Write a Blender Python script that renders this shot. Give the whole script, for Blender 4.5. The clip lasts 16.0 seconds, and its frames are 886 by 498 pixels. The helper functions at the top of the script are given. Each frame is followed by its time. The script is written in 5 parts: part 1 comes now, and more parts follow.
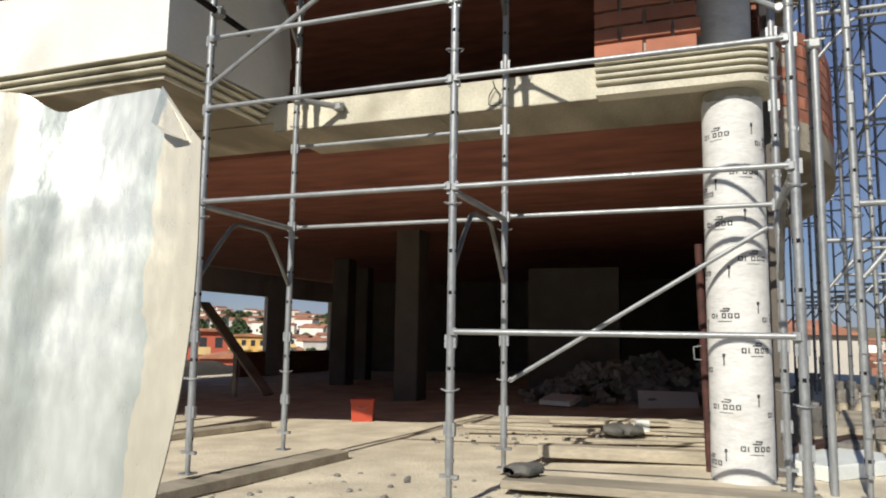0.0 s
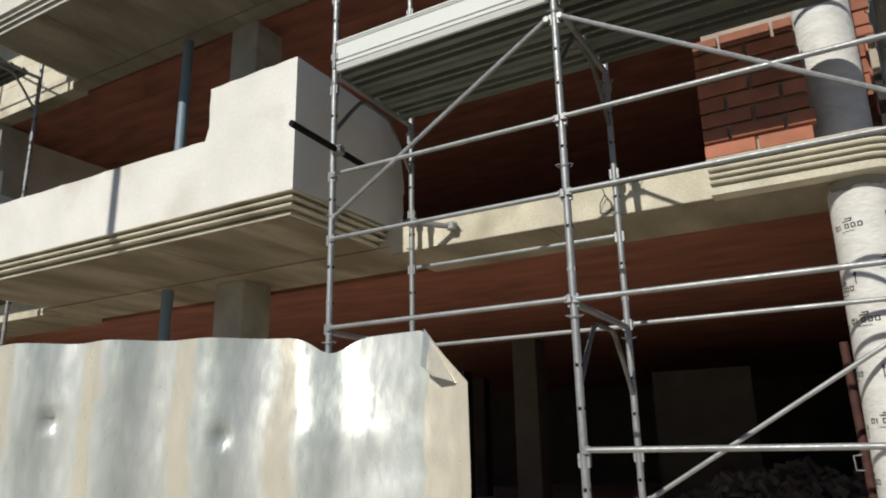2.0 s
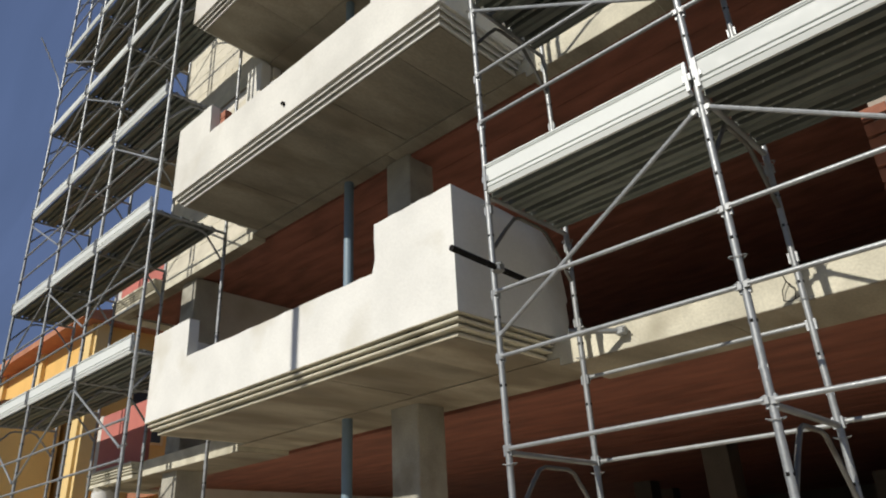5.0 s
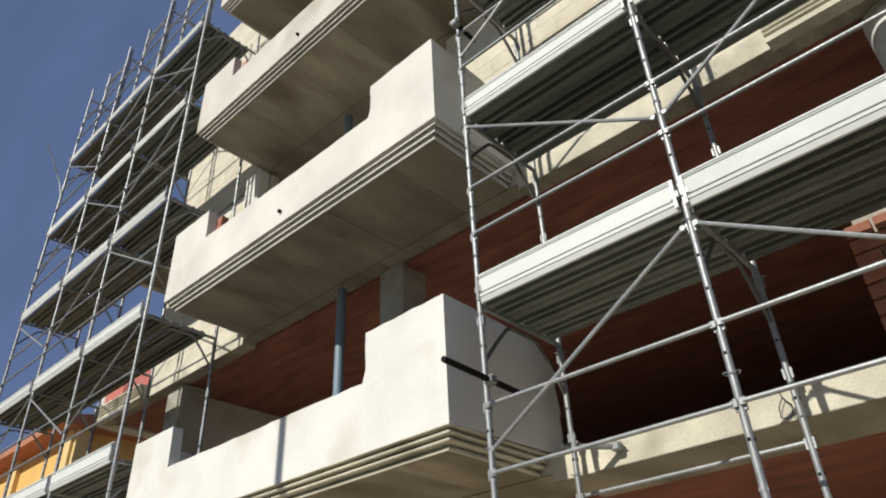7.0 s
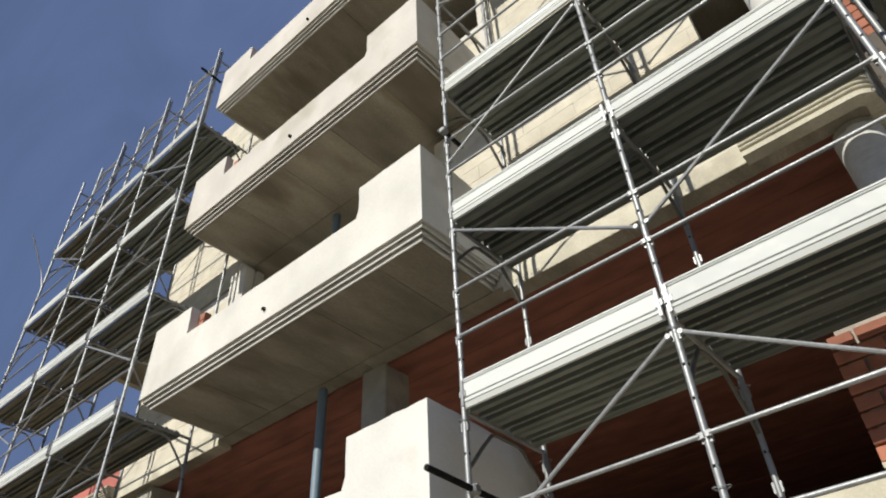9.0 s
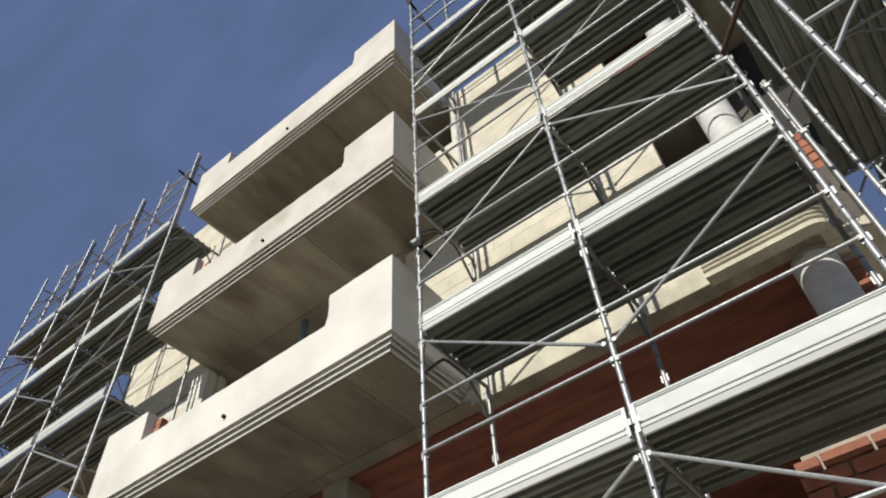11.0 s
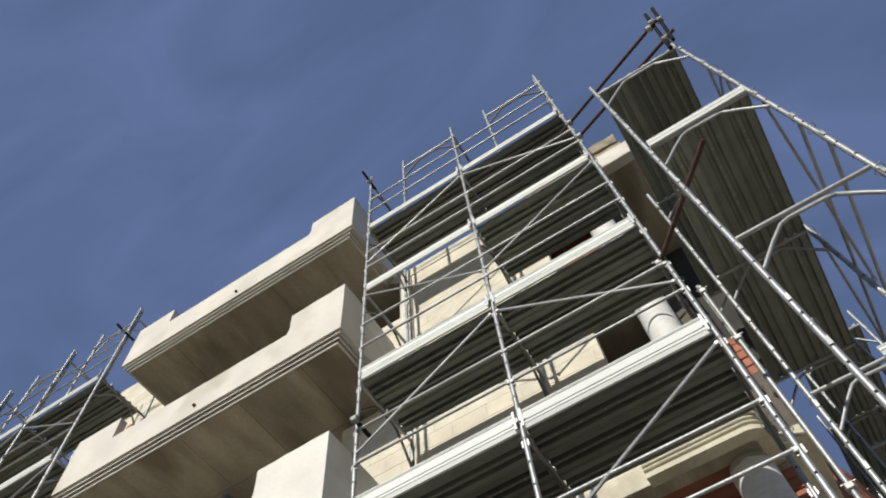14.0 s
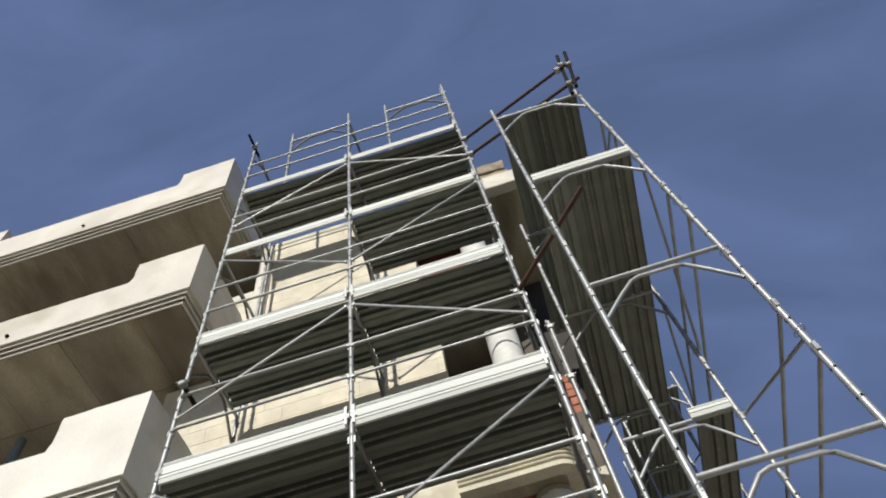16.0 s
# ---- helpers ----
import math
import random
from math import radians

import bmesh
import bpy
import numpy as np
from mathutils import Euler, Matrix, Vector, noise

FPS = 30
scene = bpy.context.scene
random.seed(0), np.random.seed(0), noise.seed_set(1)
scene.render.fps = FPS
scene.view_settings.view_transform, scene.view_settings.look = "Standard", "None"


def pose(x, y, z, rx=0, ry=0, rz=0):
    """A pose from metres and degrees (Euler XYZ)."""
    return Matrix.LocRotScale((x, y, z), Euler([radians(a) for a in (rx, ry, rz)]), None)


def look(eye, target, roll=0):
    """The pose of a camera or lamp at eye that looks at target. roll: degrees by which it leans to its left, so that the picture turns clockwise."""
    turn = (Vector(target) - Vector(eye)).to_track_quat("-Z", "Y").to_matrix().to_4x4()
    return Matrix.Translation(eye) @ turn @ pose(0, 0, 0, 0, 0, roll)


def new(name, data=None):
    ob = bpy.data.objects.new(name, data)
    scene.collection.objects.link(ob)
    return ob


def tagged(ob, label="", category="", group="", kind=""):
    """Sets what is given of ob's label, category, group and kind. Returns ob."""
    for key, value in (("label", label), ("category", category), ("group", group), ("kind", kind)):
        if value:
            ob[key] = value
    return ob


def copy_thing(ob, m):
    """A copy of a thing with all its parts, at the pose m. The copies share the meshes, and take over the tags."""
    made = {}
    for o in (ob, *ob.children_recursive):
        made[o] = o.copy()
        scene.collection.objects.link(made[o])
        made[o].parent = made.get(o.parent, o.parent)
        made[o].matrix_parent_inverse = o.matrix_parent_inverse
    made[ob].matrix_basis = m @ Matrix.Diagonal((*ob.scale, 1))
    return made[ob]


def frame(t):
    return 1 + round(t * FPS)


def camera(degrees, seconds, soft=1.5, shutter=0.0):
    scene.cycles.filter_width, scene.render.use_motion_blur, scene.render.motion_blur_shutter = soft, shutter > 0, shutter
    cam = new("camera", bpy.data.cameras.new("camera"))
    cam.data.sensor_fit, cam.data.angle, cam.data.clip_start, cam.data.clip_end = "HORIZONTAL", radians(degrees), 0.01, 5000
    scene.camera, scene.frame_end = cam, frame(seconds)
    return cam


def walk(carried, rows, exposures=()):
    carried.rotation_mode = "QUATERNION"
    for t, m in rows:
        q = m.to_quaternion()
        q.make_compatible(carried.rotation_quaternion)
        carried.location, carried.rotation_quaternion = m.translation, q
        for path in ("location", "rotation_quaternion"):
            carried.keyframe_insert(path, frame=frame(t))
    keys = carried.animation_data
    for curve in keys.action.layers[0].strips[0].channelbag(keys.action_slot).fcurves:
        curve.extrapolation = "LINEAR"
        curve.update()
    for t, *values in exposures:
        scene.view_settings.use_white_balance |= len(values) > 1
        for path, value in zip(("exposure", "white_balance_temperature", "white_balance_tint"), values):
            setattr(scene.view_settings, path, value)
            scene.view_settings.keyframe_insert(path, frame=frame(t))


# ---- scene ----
# the camera and its walk
cam = camera(63.6, 16.0, soft=2.0)
PATH = [
    (0, (1.429, -3.848, 0.921), (0.714, -1.996, 1.158), 0.9),
    (0.5, (1.401, -3.857, 0.938), (0.634, -2.035, 1.24), 0.7),
    (1, (1.386, -3.876, 0.958), (0.563, -2.102, 1.375), 0.2),
    (1.5, (1.382, -3.897, 0.97), (0.504, -2.166, 1.451), -0.4),
    (2, (1.378, -3.909, 0.979), (0.417, -2.236, 1.508), -1.1),
    (2.5, (1.378, -3.922, 0.988), (0.345, -2.31, 1.567), -1.7),
    (3, (1.367, -3.938, 0.997), (0.263, -2.393, 1.624), -2.0),
    (3.5, (1.357, -3.961, 1.006), (0.191, -2.479, 1.673), -2.2),
    (4, (1.343, -3.958, 1.014), (0.123, -2.544, 1.728), -2.4),
    (6.5, (1.351, -3.962, 1.052), (0.191, -2.685, 2.065), -2.8),
    (7, (1.359, -3.969, 1.063), (0.242, -2.711, 2.144), -2.8),
    (7.5, (1.365, -3.977, 1.079), (0.286, -2.74, 2.222), -2.8),
    (8, (1.366, -3.989, 1.085), (0.333, -2.769, 2.287), -3.0),
    (8.5, (1.367, -3.995, 1.09), (0.364, -2.8, 2.341), -3.0),
    (11, (1.393, -4.057, 1.102), (0.632, -2.981, 2.607), -4.1),
    (11.5, (1.397, -4.063, 1.115), (0.695, -3.035, 2.68), -4.7),
    (12, (1.408, -4.069, 1.128), (0.766, -3.088, 2.748), -5.2),
    (12.5, (1.417, -4.083, 1.131), (0.844, -3.154, 2.806), -5.9),
    (13, (1.424, -4.091, 1.13), (0.915, -3.203, 2.848), -6.9),
    (13.5, (1.422, -4.105, 1.123), (0.97, -3.253, 2.875), -7.3),
    (14, (1.422, -4.119, 1.117), (1.025, -3.272, 2.885), -8.1),
    (14.5, (1.429, -4.111, 1.135), (1.085, -3.271, 2.917), -7.9),
    (15, (1.427, -4.115, 1.129), (1.178, -3.236, 2.908), -10.4),
    (15.5, (1.426, -4.11, 1.128), (1.26, -3.173, 2.888), -12.4),
    (16, (1.424, -4.128, 1.109), (1.352, -3.128, 2.839), -13.6),
]
EXPOSURES = [(0, 0.5), (0.5, 0.44), (1, 0.3), (1.5, 0.15), (2, 0.1), (4, 0.18), (6.5, 0.24), (8, 0.36), (12, 0.33), (16, 0.4)]
walk(cam, [(t, look(eye, target, roll)) for t, eye, target, roll in PATH], EXPOSURES)

# daylight: blue sky and one sun from the front and left
SUN_EL, SUN_AZ = 34.5, 186.0
world = bpy.data.worlds.new("sky")
scene.world = world
world.use_nodes = True
wn, wl = world.node_tree.nodes, world.node_tree.links
sky = wn.new("ShaderNodeTexSky")
sky.sky_type, sky.sun_disc = "NISHITA", False
sky.sun_elevation, sky.sun_rotation = radians(SUN_EL), radians(SUN_AZ)
sky.air_density, sky.dust_density, sky.ozone_density = 1.0, 0.1, 2.6
wn["Background"].inputs["Strength"].default_value = 0.08
# thin high haze that evens out the blue
haze = wn.new("ShaderNodeTexNoise")
haze.inputs["Scale"].default_value, haze.inputs["Detail"].default_value, haze.inputs["Distortion"].default_value = 1.9, 6.0, 0.8
veil = wn.new("ShaderNodeMix")
veil.data_type = "RGBA"
thin = wn.new("ShaderNodeMapRange")
for key, value in (("From Min", 0.3), ("From Max", 0.75), ("To Min", 0.70), ("To Max", 0.92)):
    thin.inputs[key].default_value = value
wl.new(haze.outputs["Fac"], thin.inputs["Value"])
wl.new(thin.outputs["Result"], veil.inputs["Factor"])
wl.new(sky.outputs["Color"], veil.inputs["A"])
# faint wisps that lighten and darken the blue
wisp_place = wn.new("ShaderNodeMapping")
wisp_place.inputs["Rotation"].default_value, wisp_place.inputs["Scale"].default_value = (0.3, 0.5, 0.9), (1.0, 3.2, 1.4)
dome = wn.new("ShaderNodeTexCoord")
wl.new(dome.outputs["Generated"], wisp_place.inputs["Vector"])
wisp = wn.new("ShaderNodeTexNoise")
wisp.inputs["Scale"].default_value, wisp.inputs["Detail"].default_value, wisp.inputs["Distortion"].default_value = 2.2, 7.0, 1.2
wl.new(wisp_place.outputs["Vector"], wisp.inputs["Vector"])
lift = wn.new("ShaderNodeMapRange")
for key, value in (("From Min", 0.35), ("From Max", 0.72), ("To Min", 0.88), ("To Max", 1.16)):
    lift.inputs[key].default_value = value
wl.new(wisp.outputs["Fac"], lift.inputs["Value"])
blue = wn.new("ShaderNodeVectorMath")
blue.operation = "SCALE"
blue.inputs[0].default_value = (1.10, 1.55, 3.02)
wl.new(lift.outputs["Result"], blue.inputs["Scale"])
wl.new(blue.outputs["Vector"], veil.inputs["B"])
wl.new(veil.outputs["Result"], wn["Background"].inputs["Color"])
sun = new("sun", bpy.data.lights.new("sun", "SUN"))
sun.data.energy, sun.data.angle, sun.data.color = 3.8, radians(0.5), (1.0, 0.948, 0.838)
to_sun = Vector((math.sin(radians(SUN_AZ)) * math.cos(radians(SUN_EL)), math.cos(radians(SUN_AZ)) * math.cos(radians(SUN_EL)), math.sin(radians(SUN_EL))))
sun.matrix_world = look(to_sun * 60, (0, 0, 0))


# ---- materials ----
def surf(name, col, rough=0.7, metal=0.0, var=0.2, scale=2.0, fine=40.0, bump=0.2, stain=None, stain_at=0.58, rand=0.0, stretch=(1, 1, 1)):
    """A surface whose colour varies at two scales, with fine relief, blotches of a second colour and a spread from piece to piece."""
    m = bpy.data.materials.new(name)
    m.use_nodes = True
    n, l = m.node_tree.nodes, m.node_tree.links
    b = n["Principled BSDF"]
    geo = n.new("ShaderNodeNewGeometry")
    mp = n.new("ShaderNodeMapping")
    mp.inputs["Scale"].default_value = stretch
    l.new(geo.outputs["Position"], mp.inputs["Vector"])

    def noi(sc, detail):
        t = n.new("ShaderNodeTexNoise")
        t.inputs["Scale"].default_value, t.inputs["Detail"].default_value = sc, detail
        l.new(mp.outputs["Vector"], t.inputs["Vector"])
        return t.outputs["Fac"]

    def mapped(src, a, c, lo, hi):
        r = n.new("ShaderNodeMapRange")
        for k, v in (("From Min", a), ("From Max", c), ("To Min", lo), ("To Max", hi)):
            r.inputs[k].default_value = v
        l.new(src, r.inputs["Value"])
        return r.outputs["Result"]

    def times(a, c):
        r = n.new("ShaderNodeMath")
        r.operation = "MULTIPLY"
        l.new(a, r.inputs[0])
        l.new(c, r.inputs[1])
        return r.outputs["Value"]

    big, small = noi(scale, 4.0), noi(fine, 3.0)
    f = times(mapped(big, 0.3, 0.7, 1 - var, 1 + var), mapped(small, 0.3, 0.7, 1 - var * 0.5, 1 + var * 0.5))
    if rand:
        info = n.new("ShaderNodeObjectInfo")
        f = times(f, mapped(info.outputs["Random"], 0, 1, 1 - rand, 1 + rand))
    mul = n.new("ShaderNodeVectorMath")
    mul.operation = "SCALE"
    mul.inputs[0].default_value = col
    l.new(f, mul.inputs["Scale"])
    out = mul.outputs["Vector"]
    if stain:
        mix = n.new("ShaderNodeMix")
        mix.data_type = "RGBA"
        l.new(mapped(noi(scale * 0.63, 6.0), stain_at, stain_at + 0.14, 0, 0.8), mix.inputs["Factor"])
        l.new(out, mix.inputs["A"])
        mix.inputs["B"].default_value = (*stain, 1)
        out = mix.outputs["Result"]
    l.new(out, b.inputs["Base Color"])
    b.inputs["Metallic"].default_value = metal
    l.new(mapped(small, 0.3, 0.7, max(rough - 0.12, 0.05), min(rough + 0.12, 1.0)), b.inputs["Roughness"])
    if bump:
        bp = n.new("ShaderNodeBump")
        bp.inputs["Strength"].default_value, bp.inputs["Distance"].default_value = bump, 0.01
        l.new(small, bp.inputs["Height"])
        l.new(bp.outputs["Normal"], b.inputs["Normal"])
    return m


GALV = surf("galvanised_steel", (0.30, 0.312, 0.32), 0.48, 0.5, 0.14, 7.0, 60.0, 0.04, (0.25, 0.235, 0.215), 0.64)
# Darkened steel for the front braces: the decks' shade is in its colour.
SHADE_STEEL = surf("shade_dark_steel", (0.13, 0.125, 0.115), 0.7, 0.2, 0.25, 7.0, 60.0, 0.08, (0.09, 0.075, 0.06), 0.58)
GALV_DARK = surf("weathered_galvanised_steel", (0.30, 0.31, 0.31), 0.5, 0.5, 0.25, 7.0, 80.0, 0.08, (0.16, 0.13, 0.11), 0.6)
DECK = surf("deck_sheet_steel", (0.158, 0.172, 0.154), 0.5, 0.3, 0.15, 5.0, 60.0, 0.1, (0.155, 0.125, 0.1), 0.66, 0.26)
ALU = surf("toe_board_metal", (0.61, 0.635, 0.62), 0.65, 0.0, 0.05, 2.0, 30.0, 0.0, None, 0.64, 0.08, (0.5, 1, 1))
RUST = surf("rusty_tube", (0.058, 0.028, 0.02), 0.8, 0.1, 0.4, 12.0, 120.0, 0.2)
PROP_RED = surf("old_red_paint", (0.062, 0.022, 0.018), 0.8, 0.05, 0.4, 10.0, 90.0, 0.2, (0.12, 0.06, 0.045), 0.62)
BLACK = surf("dark_tube", (0.016, 0.015, 0.014), 0.8, 0.0, 0.3, 10.0, 90.0, 0.1)
BLACK.node_tree.nodes["Principled BSDF"].inputs["Specular IOR Level"].default_value = 0.08
PLASTER = surf("white_plaster", (0.70, 0.695, 0.66), 0.85, 0, 0.07, 1.7, 45.0, 0.2, (0.55, 0.525, 0.45), 0.55)
CREAM = surf("cream_plaster", (0.585, 0.56, 0.515), 0.88, 0, 0.1, 1.4, 45.0, 0.15, (0.42, 0.39, 0.32), 0.55)
PALE_CREAM = surf("pale_cream_plaster", (0.65, 0.64, 0.595), 0.88, 0, 0.1, 1.4, 45.0, 0.15, (0.5, 0.475, 0.41), 0.54)
CONCRETE = surf("pale_concrete", (0.55, 0.52, 0.42), 0.85, 0, 0.2, 2.6, 50.0, 0.25, (0.34, 0.31, 0.235), 0.55)
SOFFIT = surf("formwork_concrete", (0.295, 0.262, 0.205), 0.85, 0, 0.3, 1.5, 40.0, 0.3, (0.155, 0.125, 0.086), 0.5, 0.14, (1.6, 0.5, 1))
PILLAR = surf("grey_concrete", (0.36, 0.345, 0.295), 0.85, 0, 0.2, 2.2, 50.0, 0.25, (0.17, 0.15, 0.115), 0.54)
SCREED = surf("sandy_screed", (0.62, 0.55, 0.42), 0.92, 0, 0.2, 2.4, 38.0, 0.8, (0.47, 0.40, 0.295), 0.52)
CLAY = surf("clay_block_ceiling", (0.235, 0.086, 0.058), 0.85, 0, 0.28, 1.6, 30.0, 0.25, (0.29, 0.16, 0.12), 0.67, 0, (1, 3, 1))
BRICK = surf("hollow_clay_brick", (0.32, 0.125, 0.077), 0.85, 0, 0.18, 6.0, 70.0, 0.3, (0.52, 0.36, 0.27), 0.66, 0.2)
MORTAR = surf("mortar", (0.36, 0.31, 0.26), 0.95, 0, 0.2, 5.0, 60.0, 0.4)
BLOCK = surf("cream_block", (0.60, 0.56, 0.46), 0.9, 0, 0.12, 3.0, 60.0, 0.25, (0.48, 0.44, 0.35), 0.6, 0.03)
CARD = surf("printed_card_tube", (0.61, 0.61, 0.595), 0.7, 0, 0.1, 7.0, 22.0, 0.5, (0.47, 0.455, 0.42), 0.62, 0, (1, 1, 2.2))
INK = surf("black_ink", (0.05, 0.05, 0.055), 0.7, 0, 0.2, 30.0, 90.0, 0.0)
ZINC = surf("zinc_sheet", (0.62, 0.645, 0.61), 0.36, 0.3, 0.1, 16.0, 160.0, 0.05, (0.64, 0.67, 0.64), 0.5, 0, (1, 1, 0.35))
# beige dust lies in the valleys of the corrugated sheet
zn, zl = ZINC.node_tree.nodes, ZINC.node_tree.links
where = zn.new("ShaderNodeNewGeometry")
run = zn.new("ShaderNodeVectorMath")
run.operation = "DOT_PRODUCT"
run.inputs[1].default_value = (-0.948, -0.317, 0.03)
zl.new(where.outputs["Position"], run.inputs[0])
fray = zn.new("ShaderNodeTexNoise")
fray.inputs["Scale"].default_value, fray.inputs["Detail"].default_value = 28.0, 5.0
zl.new(where.outputs["Position"], fray.inputs["Vector"])
shift = zn.new("ShaderNodeMath")
shift.operation = "MULTIPLY_ADD"
shift.inputs[1].default_value = 0.022
zl.new(fray.outputs["Fac"], shift.inputs[0])
zl.new(run.outputs["Value"], shift.inputs[2])
wave = zn.new("ShaderNodeMath")
wave.operation = "MULTIPLY_ADD"
wave.inputs[1].default_value, wave.inputs[2].default_value = 2 * math.pi / 0.061, -0.3
zl.new(shift.outputs["Value"], wave.inputs[0])
sine = zn.new("ShaderNodeMath")
sine.operation = "SINE"
zl.new(wave.outputs["Value"], sine.inputs[0])
ramp = zn.new("ShaderNodeMapRange")
for key, value in (("From Min", 0.4), ("From Max", 0.8), ("To Min", 0.0), ("To Max", 0.9)):
    ramp.inputs[key].default_value = value
zl.new(sine.outputs["Value"], ramp.inputs["Value"])
dirt = zn.new("ShaderNodeMix")
dirt.data_type = "RGBA"
shade = zn["Principled BSDF"].inputs["Base Color"]
# a darker slate-grey band beside each dusty valley
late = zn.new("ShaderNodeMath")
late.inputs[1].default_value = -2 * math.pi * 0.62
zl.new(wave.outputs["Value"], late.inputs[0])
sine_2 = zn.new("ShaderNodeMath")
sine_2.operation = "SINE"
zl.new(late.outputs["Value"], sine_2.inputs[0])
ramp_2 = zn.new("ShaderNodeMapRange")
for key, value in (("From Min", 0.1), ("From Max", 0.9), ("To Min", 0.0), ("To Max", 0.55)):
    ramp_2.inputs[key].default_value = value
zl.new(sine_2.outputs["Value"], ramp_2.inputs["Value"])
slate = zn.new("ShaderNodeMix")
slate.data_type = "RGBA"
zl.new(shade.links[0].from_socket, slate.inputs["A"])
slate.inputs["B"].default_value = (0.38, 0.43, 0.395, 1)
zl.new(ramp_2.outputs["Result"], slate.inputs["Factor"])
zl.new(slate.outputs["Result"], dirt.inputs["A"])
dirt.inputs["B"].default_value = (0.62, 0.58, 0.475, 1)
# no dust on the crumpled end but for its folded edge
inner, edge, total = (zn.new("ShaderNodeMath") for _ in range(3))
inner.operation, edge.operation, total.operation = "GREATER_THAN", "LESS_THAN", "MULTIPLY_ADD"
inner.inputs[1].default_value, edge.inputs[1].default_value = 0.118, 0.06
for node in (inner, edge):
    zl.new(shift.outputs["Value"], node.inputs[0])
zl.new(ramp.outputs["Result"], total.inputs[0])
zl.new(inner.outputs["Value"], total.inputs[1])
zl.new(edge.outputs["Value"], total.inputs[2])
zl.new(total.outputs["Value"], dirt.inputs["Factor"])
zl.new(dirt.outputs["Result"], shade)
WOOD = surf("site_timber", (0.36, 0.315, 0.24), 0.85, 0, 0.3, 4.0, 50.0, 0.4, (0.23, 0.195, 0.145), 0.56, 0.2, (0.25, 1, 1))
BLUE_PIPE = surf("blue_grey_pipe", (0.17, 0.24, 0.30), 0.5, 0, 0.1, 5.0, 60.0, 0.05)
ORANGE = surf("orange_plastic", (0.44, 0.06, 0.028), 0.5, 0, 0.1, 8.0, 60.0, 0.05)
RUBBLE = surf("rubble", (0.2, 0.187, 0.166), 0.95, 0, 0.3, 6.0, 40.0, 0.4, (0.22, 0.12, 0.085), 0.62, 0.25)
SACK = surf("dusty_grey_sack", (0.10, 0.098, 0.09), 0.8, 0, 0.3, 9.0, 60.0, 0.5, (0.19, 0.18, 0.16), 0.58)
SHEET = surf("white_plastic_sheet", (0.72, 0.75, 0.72), 0.5, 0, 0.08, 4.0, 40.0, 0.1)
KERB = surf("weathered_kerb", (0.26, 0.225, 0.165), 0.95, 0, 0.35, 5.0, 30.0, 0.5, (0.5, 0.46, 0.36), 0.56)
# Near-black because the bay wall's shade is painted into its colour.
SHADE_BAY = surf("shade_dark_bay", (0.036, 0.033, 0.029), 0.9, 0, 0.2, 2.0, 30.0, 0.3)
# Grey lowered so the shade of the interior sits in the colour.
SHADE_MASONRY = surf("shade_dark_masonry", (0.105, 0.092, 0.078), 0.95, 0, 0.2, 2.0, 30.0, 0.3)
OCHRE = surf("ochre_render", (0.70, 0.44, 0.14), 0.9, 0, 0.1, 0.8, 25.0, 0.15, (0.5, 0.27, 0.08), 0.6)
OCHRE_PALE = surf("pale_ochre_render", (0.70, 0.52, 0.24), 0.9, 0, 0.08, 0.8, 25.0, 0.15)
GLASS_DARK = surf("window_dark", (0.045, 0.05, 0.055), 0.15, 0, 0.1, 2.0, 20.0, 0.0)
TILE_ROOF = surf("clay_roof_tiles", (0.34, 0.15, 0.085), 0.9, 0, 0.25, 0.6, 8.0, 0.3, (0.26, 0.13, 0.09), 0.6, 0.25)
HOUSE_WALL = surf("house_render", (0.70, 0.65, 0.57), 0.9, 0, 0.08, 0.3, 6.0, 0.1, None, 0.6, 0.35)
PINK_RENDER = surf("faded_red_render", (0.46, 0.15, 0.125), 0.9, 0, 0.12, 1.5, 30.0, 0.2, (0.4, 0.19, 0.15), 0.6)
SLAB_TOP = surf("dusty_slab", (0.44, 0.40, 0.33), 0.92, 0, 0.15, 1.2, 40.0, 0.3, (0.33, 0.29, 0.24), 0.57)
SOIL = surf("dark_soil", (0.05, 0.042, 0.032), 0.95, 0, 0.3, 2.0, 20.0, 0.5)
RED_RENDER = surf("red_render", (0.50, 0.12, 0.07), 0.9, 0, 0.1, 0.3, 6.0, 0.1)
EARTH = surf("dry_earth_and_scrub", (0.21, 0.18, 0.11), 0.95, 0, 0.25, 0.05, 2.0, 0.4, (0.07, 0.09, 0.035), 0.50)
LEAF = surf("leaves", (0.055, 0.085, 0.03), 0.8, 0, 0.35, 0.4, 6.0, 0.3, None, 0.6, 0.25)
# Sandy tone chosen to bounce warm light upwards; the street stays out of view.
ASPHALT = surf("street", (0.19, 0.17, 0.14), 0.92, 0, 0.2, 1.0, 60.0, 0.3, (0.28, 0.245, 0.19), 0.55)


# ---- mesh helpers ----
def tube(bm, a, b, r, n=8):
    a, b = Vector(a), Vector(b)
    m = Matrix.Translation((a + b) / 2) @ (b - a).to_track_quat("Z", "Y").to_matrix().to_4x4()
    bmesh.ops.create_cone(bm, cap_ends=True, segments=n, radius1=r, radius2=r, depth=(b - a).length, matrix=m)


